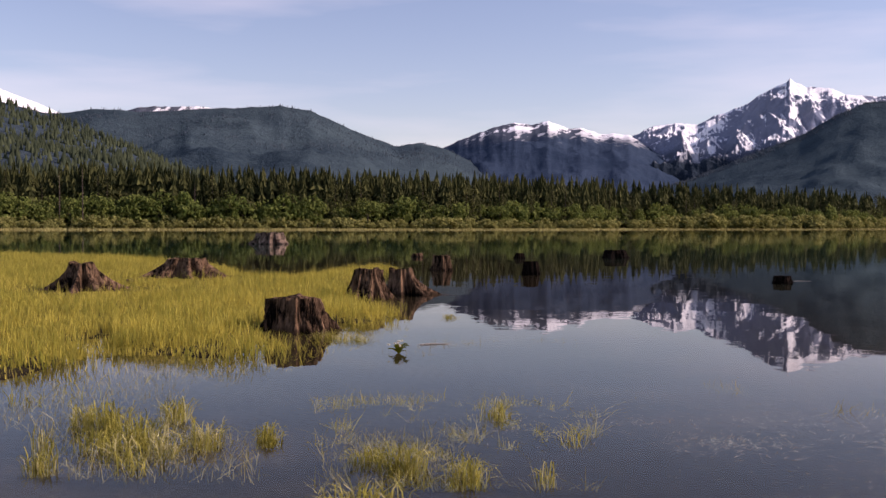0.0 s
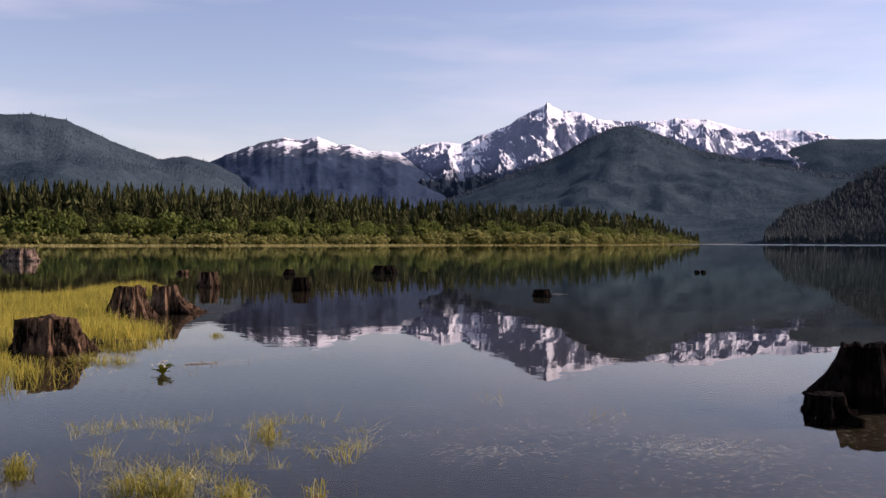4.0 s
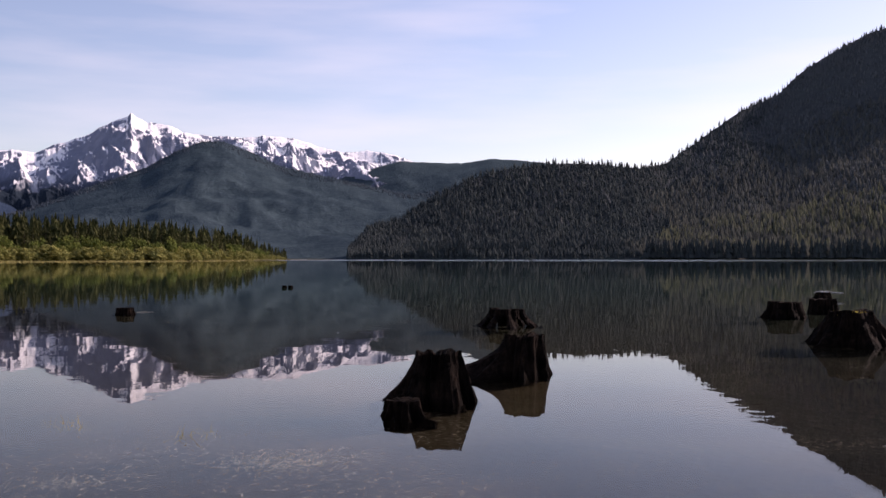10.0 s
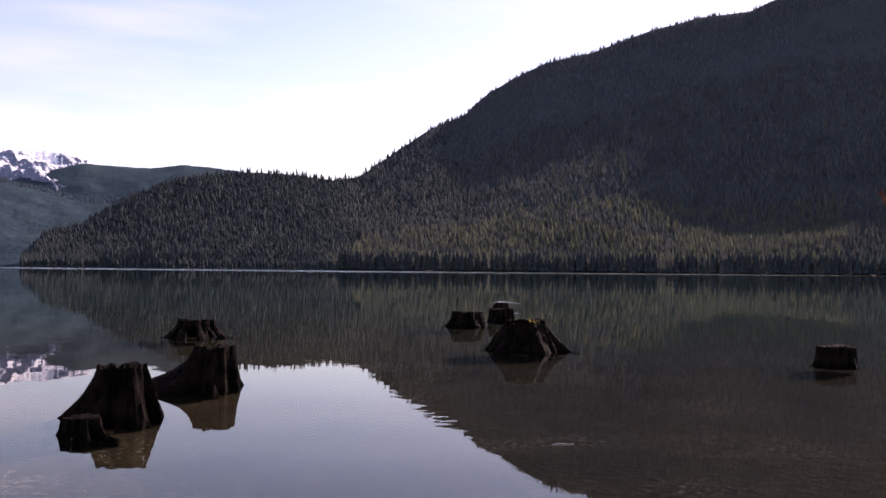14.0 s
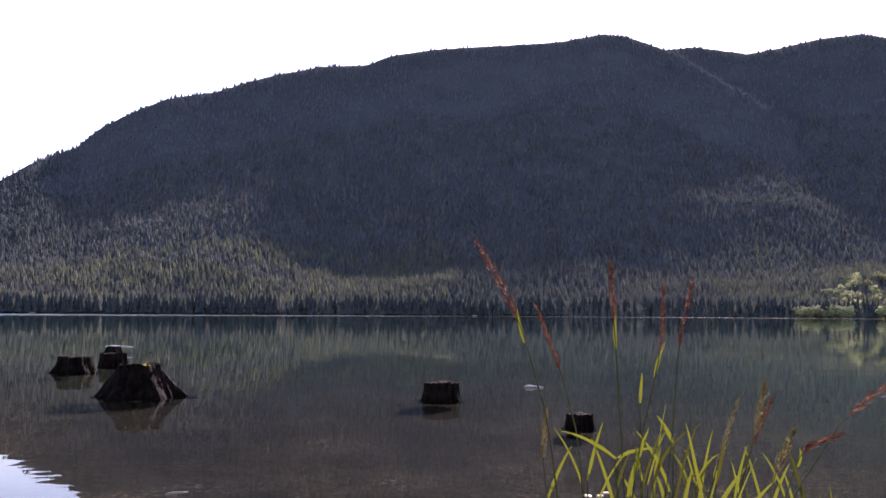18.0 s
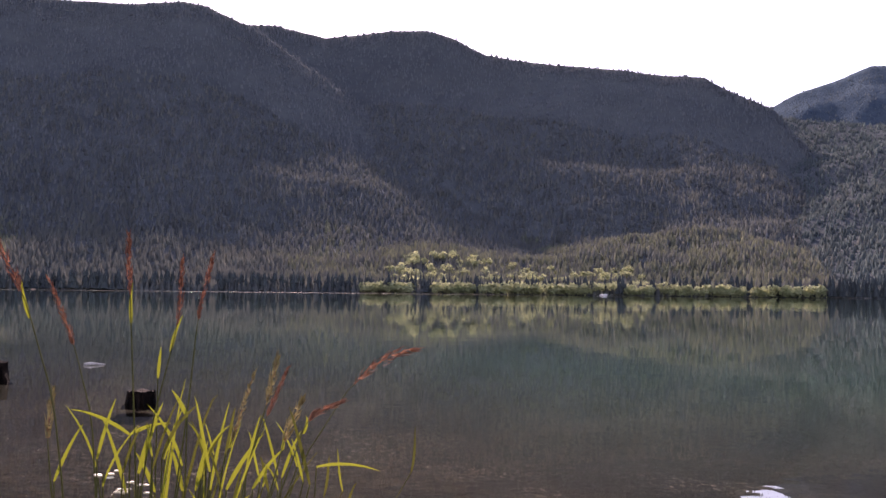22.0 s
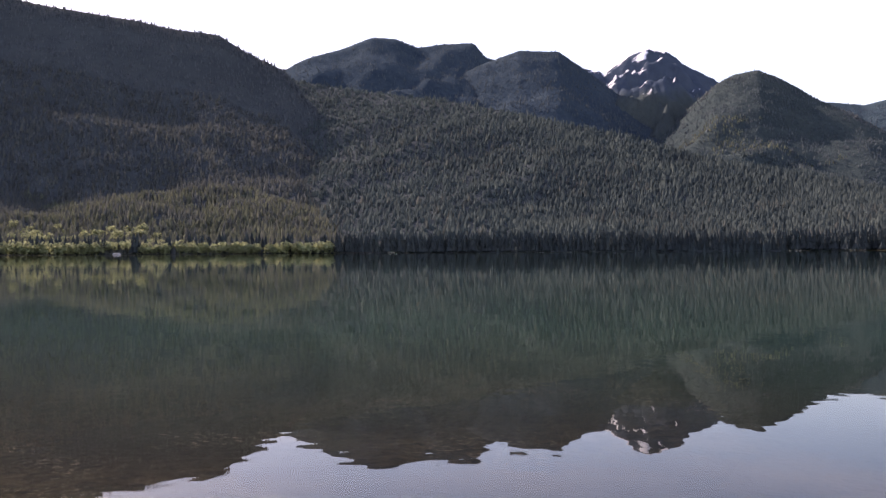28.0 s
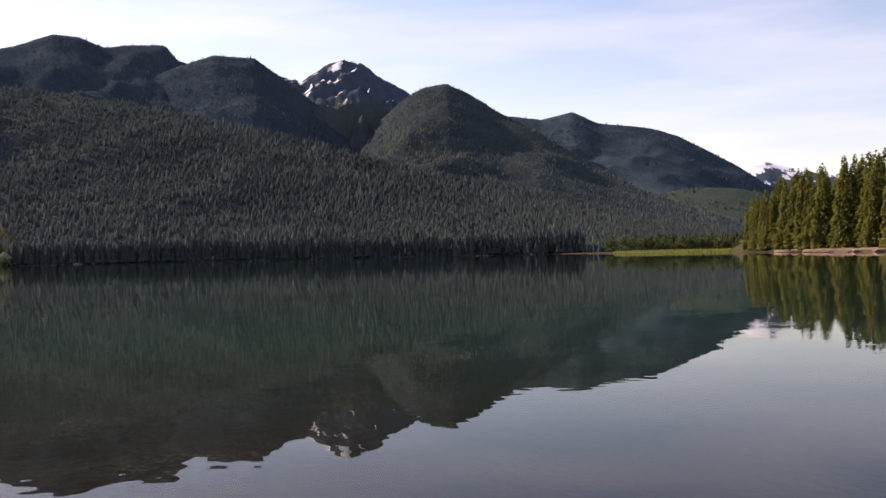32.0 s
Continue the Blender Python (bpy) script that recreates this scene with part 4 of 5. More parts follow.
# bearing, distance, top radius, base radius, height, ground, label, then flare, lean and long root to the side
STUMPS = [
    (-19.95, 25.0, 0.26, 0.80, 0.70, 0.02, "tall-rooted grey stump on the grassy flat", 1.5),
    (-14.4, 30.5, 0.48, 0.98, 0.60, 0.02, "split weathered stump with spread roots in grass", 1.4),
    (-17.4, 27.5, 0.12, 0.28, 0.14, 0.02, "low broken stump remnant in the grass"),
    (-9.8, 88.0, 1.10, 1.55, 0.98, 0.0, "large pale-topped stump standing in the water"),
    (-8.35, 15.4, 0.37, 0.48, 0.50, 0.0, "broad brown stump at the edge of the grass", 1.5, -0.03, 0.08),
    (-4.3, 21.8, 0.29, 0.48, 0.66, 0.0, "upright fluted stump beside another in shallow water"),
    (-2.3, 23.4, 0.24, 0.42, 0.60, 0.0, "forked stump with a long root in shallow water", 1.6, -0.05, 0.35),
    (-0.05, 36.0, 0.28, 0.36, 0.53, 0.0, "dark cylindrical stump in the lake"),
    (-1.45, 51.0, 0.22, 0.30, 0.19, 0.0, "low dark stump far out in the lake"),
    (5.06, 33.4, 0.22, 0.28, 0.42, 0.0, "short dark stump in the lake"),
    (4.4, 49.8, 0.22, 0.28, 0.25, 0.0, "low dark stump far out in the lake"),
    (9.8, 51.0, 0.50, 0.66, 0.40, 0.0, "wide dark stump far out in the lake"),
    (18.88, 29.9, 0.22, 0.29, 0.20, 0.0, "low brown stump just above the water"),
    (27.5, 55.0, 0.11, 0.16, 0.13, 0.0, "tiny dark stump top above the water"),
    (27.85, 55.0, 0.11, 0.16, 0.13, 0.0, "tiny dark stump top above the water"),
    (36.4, 11.3, 0.24, 0.37, 0.54, 0.0, "dark leaning stump rising from clear water", 1.05, -0.01, -0.26),
    (34.3, 10.2, 0.17, 0.20, 0.16, 0.0, "low broken stump chunk at the foot of another", 2.6),
    (41.05, 13.8, 0.255, 0.39, 0.54, 0.0, "dark stump with a long sweeping root", 1.5, 0.05, -0.70),
    (40.2, 23.7, 0.38, 0.62, 0.40, 0.0, "hollow stump with gaps between its roots"),
    (55.5, 28.6, 0.40, 0.58, 0.42, 0.0, "low flat-topped dark stump"),
    (58.9, 20.2, 0.36, 0.74, 0.62, 0.0, "wide backlit stump with grass on its top", 1.15, 0.0, 0.1),
    (57.45, 31.0, 0.36, 0.39, 0.42, 0.0, "block-like dark stump behind a wider one"),
    (75.6, 18.9, 0.31, 0.36, 0.33, 0.0, "squat black backlit stump"),
    (83.5, 14.7, 0.18, 0.21, 0.18, 0.0, "small flat stump with a lit top"),
]
for k, (az, dist, top, base, h, z, label, *more) in enumerate(STUMPS):
    flare, lean, reach = (list(more) + [1.8, 0.0, 0.0][len(more):])
    me = stump_mesh(500 + k, top, base, h, flare, 9 if az < 4 else 6, lean, 0.35, -radians(az), reach, 0.30 if az < 4 or "chunk" in label else 0.16, "gaps" in label, 1.0 if az < 4 else 0.0)
    # Wood colour goes by bearing: sunlit below 4 degrees, backlit beyond.
    ob = thing("tree_stump", me, M_PALE_STUMP if "pale" in label else M_SUNLIT_STUMP if az < 4 else M_SHADED_STUMP, label, "tree stump", "stumps in the lake")
    ob.matrix_world = Matrix.Translation(place(az, dist, z))
    if "gaps" in label:
        wall = ob.modifiers.new("wall", "SOLIDIFY")
        wall.thickness = 0.09


# ---- spit on the far side ----
def conifer_thing(seed, tiers=16, spokes=7, slim=0.17, label="sunlit green conifer on the rocky point", group="conifers on the point", material=None):
    root = tagged(new("conifer_tree"), label, "tree", group)
    v, f = fir_shape(seed, tiers * spokes * 4, slim, fine=0.88)
    part("crown", mesh_of("crown", v, f), material or M_SUNNY, root)
    a = np.linspace(0, 6.2832, 8)[:-1]
    prof = [(0.014, -0.03), (0.011, 0.08), (0.007, 0.5), (0.001, 0.97)]
    tv = [(r * math.cos(q), r * math.sin(q), z) for q in a for r, z in prof]
    part("trunk", mesh_of("trunk", np.array(tv), grid_faces(7, 4, True)), M_BARK, root)
    return root


# Brighter, yellower needles: the point's sunlight is painted in.
M_SUNNY = leaf_material("sunlit_needles", (0.028, 0.038, 0.010), (0.24, 0.24, 0.055), 0.3)
rng = np.random.default_rng(600)
KINDS = [conifer_thing(610 + k, 22 + k, 12, 0.098 + 0.010 * k) for k in range(5)]
spots = []
for k in range(210):
    az = 161.5 + 15.0 * (k / 210) + rng.uniform(-0.15, 0.15)
    d = shore_at(az) + rng.uniform(7, 45)
    spots.append((az, d, rng.uniform(20, 30) * min(1.0, 0.72 + 0.14 * (az - 161.5))))
for k, (az, d, h) in enumerate(spots):
    p = place(az, d)
    z = float(bed_height(np.array([p.x]), np.array([p.y]))[0]) - 0.3
    m = Matrix.Translation((p.x, p.y, z)) @ Matrix.Rotation(rng.uniform(0, 6.28), 4, "Z") @ Matrix.Diagonal((h * rng.uniform(0.85, 1.25), h * rng.uniform(0.85, 1.25), h, 1))
    if k < 5:
        KINDS[k].matrix_world = m
    else:
        copy_thing(KINDS[k % 5], Matrix.LocRotScale(m.translation, m.to_quaternion(), None)).scale = m.to_scale()


# ---- rocks and dead wood ----
def rock_mesh(seed, sx, sy, sz):
    rng = np.random.default_rng(seed)
    bm = bmesh.new()
    bmesh.ops.create_icosphere(bm, subdivisions=2, radius=1.0)
    shift = Vector(rng.uniform(-9, 9, 3))
    for v in bm.verts:
        v.co *= 1 + 0.35 * noise.noise(v.co * 1.3 + shift) + 0.12 * noise.noise(v.co * 3.5 + shift)
        v.co = Vector((v.co.x * sx, v.co.y * sy, v.co.z * sz))
    me = bpy.data.meshes.new("boulder")
    bm.to_mesh(me)
    bm.free()
    return me


rng = np.random.default_rng(700)
ROCKS = [rock_mesh(710 + k, 1.3, 1.0, 0.75) for k in range(5)]
for me in ROCKS:
    me.materials.append(M_ROCK)
for k in range(64):
    az = 162.4 + 10.5 * rng.uniform() ** 0.8
    d = shore_at(az) + rng.uniform(-2, 7)
    p = place(az, d)
    z = float(bed_height(np.array([p.x]), np.array([p.y]))[0])
    ob = tagged(new("boulder", ROCKS[k % 5]), "tan boulder on the rocky point", "rock", "boulders on the point")
    s = rng.uniform(0.35, 1.3)
    ob.matrix_world = Matrix.LocRotScale((p.x, p.y, z + 0.2 * s), Euler((0, 0, rng.uniform(0, 6.28))), (s * 1.8, s * 1.3, s * 0.8))
for az, long in ((165.3, 5.5), (166.5, 7.0), (167.8, 6.0), (169.2, 7.5), (163.4, 4.0)):
    ob = thing("rock_ledge", rock_mesh(750 + int(az), long, 2.6, 1.1), M_ROCK, "pale sunlit rock ledge along the shore of the point", "rock", "ledges on the point")
    ob.matrix_world = Matrix.Translation(place(az, shore_at(az) + 1.5, 0.1)) @ Matrix.Rotation(-radians(az), 4, "Z")

mouth = rock_mesh(730, 11, 6, 2.6)
bar = thing("gravel_bar", mouth, M_DRIFT, "pale gravel bar at a stream mouth", "gravel")
bar.matrix_world = Matrix.Translation(place(109.0, 1486, 0.4))
for az, d, s in ((53.3, 1500, 4.0), (77.5, 1478, 3.0)):
    ob = thing("boulder", rock_mesh(731 + int(az), 1.6, 1.1, 0.5), M_ROCK, "pale rock at the foot of the mountainside", "rock")
    ob.matrix_world = Matrix.Translation(place(az, d, 0.3)) @ Matrix.Scale(s, 4)


def log_mesh(seed, length, radius, taper=0.6, bend=0.1):
    rng = np.random.default_rng(seed)
    na, nl = 12, 14
    vs = []
    for i in range(na):
        a = 2 * math.pi * i / na
        for j in range(nl):
            t = j / (nl - 1)
            r = radius * (1 - (1 - taper) * t) * (1 + 0.10 * math.sin(3 * a + j * 0.7) + rng.uniform(-0.06, 0.06))
            if j in (0, nl - 1):
                r *= 0.25
            vs.append(((t - 0.5) * length, r * math.cos(a) + bend * math.sin(t * 3.1), r * math.sin(a) + 0.4 * bend * math.sin(t * 5)))
    return mesh_of("driftwood_log", np.array(vs), grid_faces(na, nl, True), True)


for az, d, length, rad, turn, z, mat, label in (
        (80.9, 22.3, 0.44, 0.034, 0.1, 0.02, M_DRIFT, "bleached driftwood piece floating on the lake"),
        (57.75, 43.0, 1.15, 0.05, -0.15, 0.22, M_DRIFT, "pale stick lying across a stump top"),
        (-0.44, 13.4, 0.45, 0.010, 0.2, 0.004, M_DRIFT, "thin pale stick floating on the water"),
        (-2.9, 24.0, 0.9, 0.06, 0.25, 0.03, M_SHADED_STUMP, "dark root lying at the waterline"),
        (19.9, 31.0, 0.5, 0.012, 0.1, 0.004, M_DRIFT, "thin pale stick floating on the water"),
        (61.0, 9.3, 0.22, 0.008, 0.4, 0.004, M_DRIFT, "thin pale stick floating on the water")):
    ob = thing("driftwood_log", log_mesh(int(az * 10) + 900, length, rad, 0.6, 0.8 * rad), mat, label, "driftwood")
    ob.matrix_world = Matrix.Translation(place(az, d, z)) @ Matrix.Rotation(-radians(az) + turn, 4, "Z")
me = stump_mesh(560, 0.26, 0.36, 0.24)
ob = thing("tree_stump", me, M_SHADED_STUMP, "low dark stump carrying a pale stick", "tree stump", "stumps in the lake")
ob.matrix_world = Matrix.Translation(place(57.45, 43.0, 0))


def snag(az, d, h, seed):
    rng = np.random.default_rng(seed)
    p = place(az, d)
    root = tagged(new("dead_tree"), "bare grey dead tree among the conifers", "tree")
    z = float(bed_height(np.array([p.x]), np.array([p.y]))[0])
    root.matrix_world = Matrix.Translation((p.x, p.y, z - 0.2))
    a = np.linspace(0, 6.2832, 9)[:-1]
    prof = [(0.30, -0.3), (0.24, 1.0), (0.19, h * 0.4), (0.12, h * 0.8), (0.03, h)]
    tv = [(r * math.cos(q), r * math.sin(q), zz) for q in a for r, zz in prof]
    part("trunk", mesh_of("trunk", np.array(tv), grid_faces(8, 5, True)), M_BARK, root)
    for k in range(7):
        q, zz, l = rng.uniform(0, 6.28), h * rng.uniform(0.35, 0.95), rng.uniform(0.7, 1.8)
        me = log_mesh(seed * 9 + k, l, 0.06, 0.3, 0.12)
        b = part("branch", me, M_BARK, root)
        b.matrix_local = Matrix.Translation((math.cos(q) * l * 0.5, math.sin(q) * l * 0.5, zz)) @ Matrix.Rotation(q, 4, "Z") @ Matrix.Rotation(0.35, 4, "Y")


snag(-21.07, float(shore_at(-21.07)) + 9, 20.5, 741)
snag(-19.9, float(shore_at(-19.9)) + 9, 22.5, 742)
snag(-14.0, float(shore_at(-14.0)) + 12, 17, 743)


# ---- grass tufts standing in the shallows ----
M_SEDGE = leaf_material("sedge_tuft", (0.026, 0.034, 0.006), (0.48, 0.42, 0.085), 0.3, 3.0, 0.8, (0.56, 0.50, 0.26), 0.3)
def mop(n, reach, height, seed, half=0.0032):
    """A tussock whose blades rise from one foot and arch over outwards: points and triangles."""
    rng = np.random.default_rng(seed)
    q, l = rng.uniform(0, 6.2832, n), rng.uniform(0.3, 1.5, n) * reach
    top = height * rng.uniform(0.12, 1.15, n) * (1 - 0.25 * l / reach)
    droop = rng.uniform(-0.15, 0.55, n) * top * l / reach
    c, t = np.cos(q), np.sin(q)
    fx, fy = rng.normal(0, 0.42 * reach, n), rng.normal(0, 0.42 * reach, n)
    w = half * rng.uniform(0.6, 1.4, n)
    turn = q + rng.normal(0, 0.7, n)
    rows = []
    for out_, up_, fat in ((0.0, None, 0.8), (0.28, 0.52, 1.0), (0.64, 0.94, 0.8), (1.0, 1.0, 0.12)):
        x, y = fx + c * l * out_, fy + t * l * out_
        z = np.full(n, -0.14) if up_ is None else top * up_ - (droop if out_ == 1.0 else 0)
        for e in (-1, 1):
            rows.append(np.stack([x - e * np.sin(turn) * w * fat, y + e * np.cos(turn) * w * fat, z], -1))
    v = np.stack(rows, 1).reshape(-1, 3)
    k = np.arange(n)[:, None] * 8
    f = np.stack([k + [[2 * i + a, 2 * i + b, 2 * i + d]] for i in range(3) for a, b, d in ((0, 1, 3), (0, 3, 2))], 1).reshape(-1, 3)
    return v, f


# bearing, distance, blades, height, reach
TUFTS = [(-22.1, 7.05, 110, 0.15, 0.13), (-21.9, 7.7, 60, 0.20, 0.10), (-19.8, 8.45, 150, 0.20, 0.20), (-18.4, 8.3, 170, 0.23, 0.20), (-16.9, 7.75, 190, 0.21, 0.24), (-15.1, 8.6, 140, 0.19, 0.17),
         (-13.6, 7.5, 170, 0.19, 0.21), (-15.8, 7.3, 120, 0.16, 0.22), (-18.2, 7.3, 110, 0.17, 0.20), (-19.2, 7.6, 90, 0.18, 0.20), (-17.0, 6.9, 60, 0.12, 0.22), (-10.0, 7.5, 120, 0.15, 0.13),
         (-4.2, 6.75, 120, 0.12, 0.15), (-2.3, 6.6, 190, 0.19, 0.19), (1.5, 6.3, 130, 0.16, 0.16), (3.1, 8.4, 90, 0.15, 0.16), (7.7, 7.5, 40, 0.11, 0.17), (6.0, 6.3, 28, 0.14, 0.09), (-4.0, 5.8, 110, 0.14, 0.22),
         (-6.2, 5.75, 60, 0.10, 0.16), (0.37, 17.3, 120, 0.08, 0.17), (-6.6, 14.3, 150, 0.14, 0.30), (-5.6, 14.0, 120, 0.12, 0.26), (-4.7, 13.9, 90, 0.12, 0.22)]
for k, (az, d, n, h, reach) in enumerate(TUFTS):
    ob = thing("grass_tuft", mesh_of("grass_tuft", *mop(int(n * 0.85), reach * 0.84, h, 800 + k)), M_SEDGE, "yellow-green sedge tuft arching over shallow water", "grass", "tufts in the shallows", "stuff")
    ob.matrix_world = Matrix.Translation(place(az, d, 0))

rng = np.random.default_rng(850)
n = 16000
a, r = np.radians(rng.uniform(-24, 24, n)), rng.uniform(5.6, 14.0, n)
gx, gy = np.sin(a) * r, np.cos(a) * r
patch = fractal(gx * 0.7 + 3, gy * 0.7, 3, 12)
ad = np.degrees(a)
want = np.where((np.abs(ad + 16.5) < 6) & (r < 9.0), 0.56, np.where((ad > -7) & (ad < 9) & (r > 6.2) & (r < 9.2), 0.50, np.where((ad < -3) & (r > 9.5), 0.60, 0.71)))
keep = patch > want
gx, gy = gx[keep], gy[keep]
v, f = blades(np.stack([gx, gy, np.full(len(gx), -0.12)], -1), 0.12 + rng.uniform(0.0, 0.15, len(gx)) * rng.uniform(0.2, 1.0, len(gx)), 851, 0.7, 0.0026)
thing("grass", mesh_of("grass", v, f), M_STRAW, "sparse bent sedge blades standing in clear water", "grass", kind="stuff")

rng = np.random.default_rng(852)
n = 8000
a, r = np.radians(rng.uniform(-7.5, 9.0, n)), rng.uniform(6.1, 9.3, n)
gx, gy = np.sin(a) * r, np.cos(a) * r
keep = 0.5 * fractal(gx * 0.9 + 3, gy * 0.9, 3, 12) + 0.5 * fractal(gx * 4.0, gy * 4.0, 2, 13) > 0.53
gx, gy = gx[keep], gy[keep]
v, f = blades(np.stack([gx, gy, np.full(len(gx), -0.10)], -1), 0.11 + rng.uniform(0.0, 0.14, len(gx)) * rng.uniform(0.1, 1.0, len(gx)), 853, 1.0, 0.0021)
thing("grass", mesh_of("grass", v, f), M_SEDGE, "thin field of short sedge blades in the shallows", "grass", kind="stuff")

# pale strands of water weed drifting at the surface: bearing, distance, spread, strands
M_WEED = leaf_material("bleached_water_weed", (0.16, 0.15, 0.12), (0.46, 0.43, 0.36), 0.2, 1.0)
WEED = [(16.4, 7.6, 0.26, 420), (26.6, 8.1, 0.26, 480), (28.3, 7.9, 0.28, 520), (22.0, 8.6, 0.5, 300), (31.0, 7.9, 0.45, 300), (25.0, 7.0, 0.6, 260), (11.0, 8.2, 0.5, 200), (19.0, 9.5, 0.6, 220), (4.5, 8.0, 0.5, 150), (33.5, 6.9, 0.5, 260), (38.0, 7.0, 0.6, 200)]
rng = np.random.default_rng(855)
sets = []
for az, d, spread, n in WEED:
    p = place(az, d)
    cx, cy = p.x + rng.normal(0, spread, n), p.y + rng.normal(0, spread * 0.8, n)
    q, l = rng.uniform(0, 3.14, n), rng.uniform(0.02, 0.08, n)
    bend = rng.normal(0, 0.5, n)
    rows = []
    for t in (0.0, 0.5, 1.0):
        ax, ay = cx + np.cos(q + bend * t) * l * t, cy + np.sin(q + bend * t) * l * t
        for e in (-1, 1):
            w = 0.0026 * (1 - 0.6 * t)
            rows.append(np.stack([ax - e * np.sin(q) * w, ay + e * np.cos(q) * w, np.where(np.arange(n) % 5 == 0, 0.004, -0.008 - 0.005 * (np.arange(n) % 7)) + 0 * ax], -1))
    v = np.stack(rows, 1).reshape(-1, 3)
    k = np.arange(n)[:, None] * 6
    f = np.stack([k + [[0, 1, 3]], k + [[0, 3, 2]], k + [[2, 3, 5]], k + [[2, 5, 4]]], 1).reshape(-1, 3)
    sets.append((v, f))
v, f = joined(sets)
thing("water_weed", mesh_of("water_weed", v, f), M_WEED, "pale strands of water weed drifting in the shallows", "weed", kind="stuff")

# grass crowning one stump
rng = np.random.default_rng(860)
sp = np.stack([rng.normal(-0.05, 0.12, 160), rng.normal(0, 0.12, 160), np.zeros(160)], -1)
v, f = blades(sp, rng.uniform(0.03, 0.10, 160), 861, 0.5, 0.004)
ob = thing("grass_tuft", mesh_of("grass_tuft", v, f), M_GRASS, "dry grass growing on top of a stump", "grass", "", "stuff")
ob.matrix_world = Matrix.Translation(place(58.9, 20.2, 0.54))


# ---- flowering water plant ----
def water_plant(az, d, seed):
    rng = np.random.default_rng(seed)
    root = tagged(new("water_plant"), "small leafy water plant with white flowers", "plant")
    root.matrix_world = Matrix.Translation(place(az, d, 0))
    for k in range(14):
        q, l = rng.uniform(0, 6.28), rng.uniform(0.08, 0.16)
        u = np.linspace(0, 1, 6)
        w = 0.028 * np.sin(np.pi * np.clip(u * 0.9 + 0.08, 0, 1))
        c, s = math.cos(q), math.sin(q)
        x, z = u * l, -0.01 + 0.11 * np.sin(u * 2.0) * rng.uniform(0.4, 1.2)
        pts = [(x[i] * c - e * w[i] * s, x[i] * s + e * w[i] * c, z[i] + abs(e) * 0.01) for i in range(6) for e in (-1, 0, 1)]
        part("leaf", mesh_of("leaf", np.array(pts), grid_faces(6, 3)), M_REED_LEAF, root)
    for k in range(9):
        q, l = rng.uniform(0, 6.28), rng.uniform(0.0, 0.14)
        me = rock_mesh(seed + k, 0.016, 0.016, 0.010)
        fl = part("flower", me, M_PETAL, root, "small white blossom")
        fl.matrix_local = Matrix.Translation((l * math.cos(q), l * math.sin(q), rng.uniform(0.07, 0.15)))


m = Nodes("white_petal", 0.6)
m.color(m.mix(m.noise(60, 3), (0.40, 0.36, 0.22), (0.66, 0.61, 0.42)))
M_PETAL = m.mat
water_plant(-2.55, 12.5, 870)


# ---- tall grass on the bank ----
REED_AT = 1.72
root = tagged(new("reed_grass"), "tall backlit grass clump with rusty seed heads", "grass")
base = place(87.0, REED_AT, 0.28)
root.matrix_world = Matrix.Translation(base)


def sight(az, el, dist):
    return Vector((0, -0.075, EYE)) + direction(az, el) * dist - base


def swept(points, radii, name, sides=5):
    """A tube through points."""
    vs = []
    for q in range(sides):
        a = 6.2832 * q / sides
        for p, r in zip(points, radii):
            vs.append((p.x + r * math.cos(a), p.y + r * math.sin(a), p.z))
    return mesh_of(name, np.array(vs), grid_faces(sides, len(points), True), True)


def curve(p0, p1, p2, p3, n):
    out = []
    for i in range(n):
        t = i / (n - 1)
        out.append(p0 * (1 - t) ** 3 + p1 * 3 * t * (1 - t) ** 2 + p2 * 3 * t * t * (1 - t) + p3 * t ** 3)
    return out


def leaf_mesh(points, width):
    vs = []
    n = len(points)
    for i, p in enumerate(points):
        t = i / (n - 1)
        w = width * min(1.0, 0.45 + 2.5 * t) * (1 - t ** 2.2) + 0.0004
        along = (points[min(i + 1, n - 1)] - points[max(i - 1, 0)]).normalized()
        side = along.cross(Vector((1, 0.25, 0.15))).normalized()
        fold = side.cross(along) * w * 0.35
        vs += [p - side * w, p + fold, p + side * w]
    return mesh_of("leaf", np.array([v[:] for v in vs]), grid_faces(n, 3), True)


def head_mesh(points, fat, seed):
    """A feathery seed head: many small pointed spikelets round its stalk."""
    rng = np.random.default_rng(seed)
    vs, fs = [], []
    n = len(points)
    for k in range(110):
        t = rng.uniform(0, 1)
        i = min(int(t * (n - 1)), n - 2)
        p = points[i].lerp(points[i + 1], t * (n - 1) - i)
        along = (points[i + 1] - points[i]).normalized()
        out = Vector(rng.normal(size=3)).cross(along).normalized()
        l = rng.uniform(0.008, 0.018) * min(1.0, 0.35 + fat / 0.009)
        w = 0.0014
        spread = 1.25 * fat * math.sin(math.pi * min(1, 0.15 + t * 0.8)) * rng.uniform(0.3, 1.0)
        q = p + out * spread
        tip = q + along * l + out * l * 0.3
        across = along.cross(out) * w
        at = len(vs)
        vs += [q - across, q + across, q + out * w * 1.5 + along * l * 0.4, tip]
        fs += [(at, at + 1, at + 3), (at + 1, at + 2, at + 3), (at + 2, at, at + 3)]
    return mesh_of("seed_head", np.array([v[:] for v in vs]), np.array(fs))


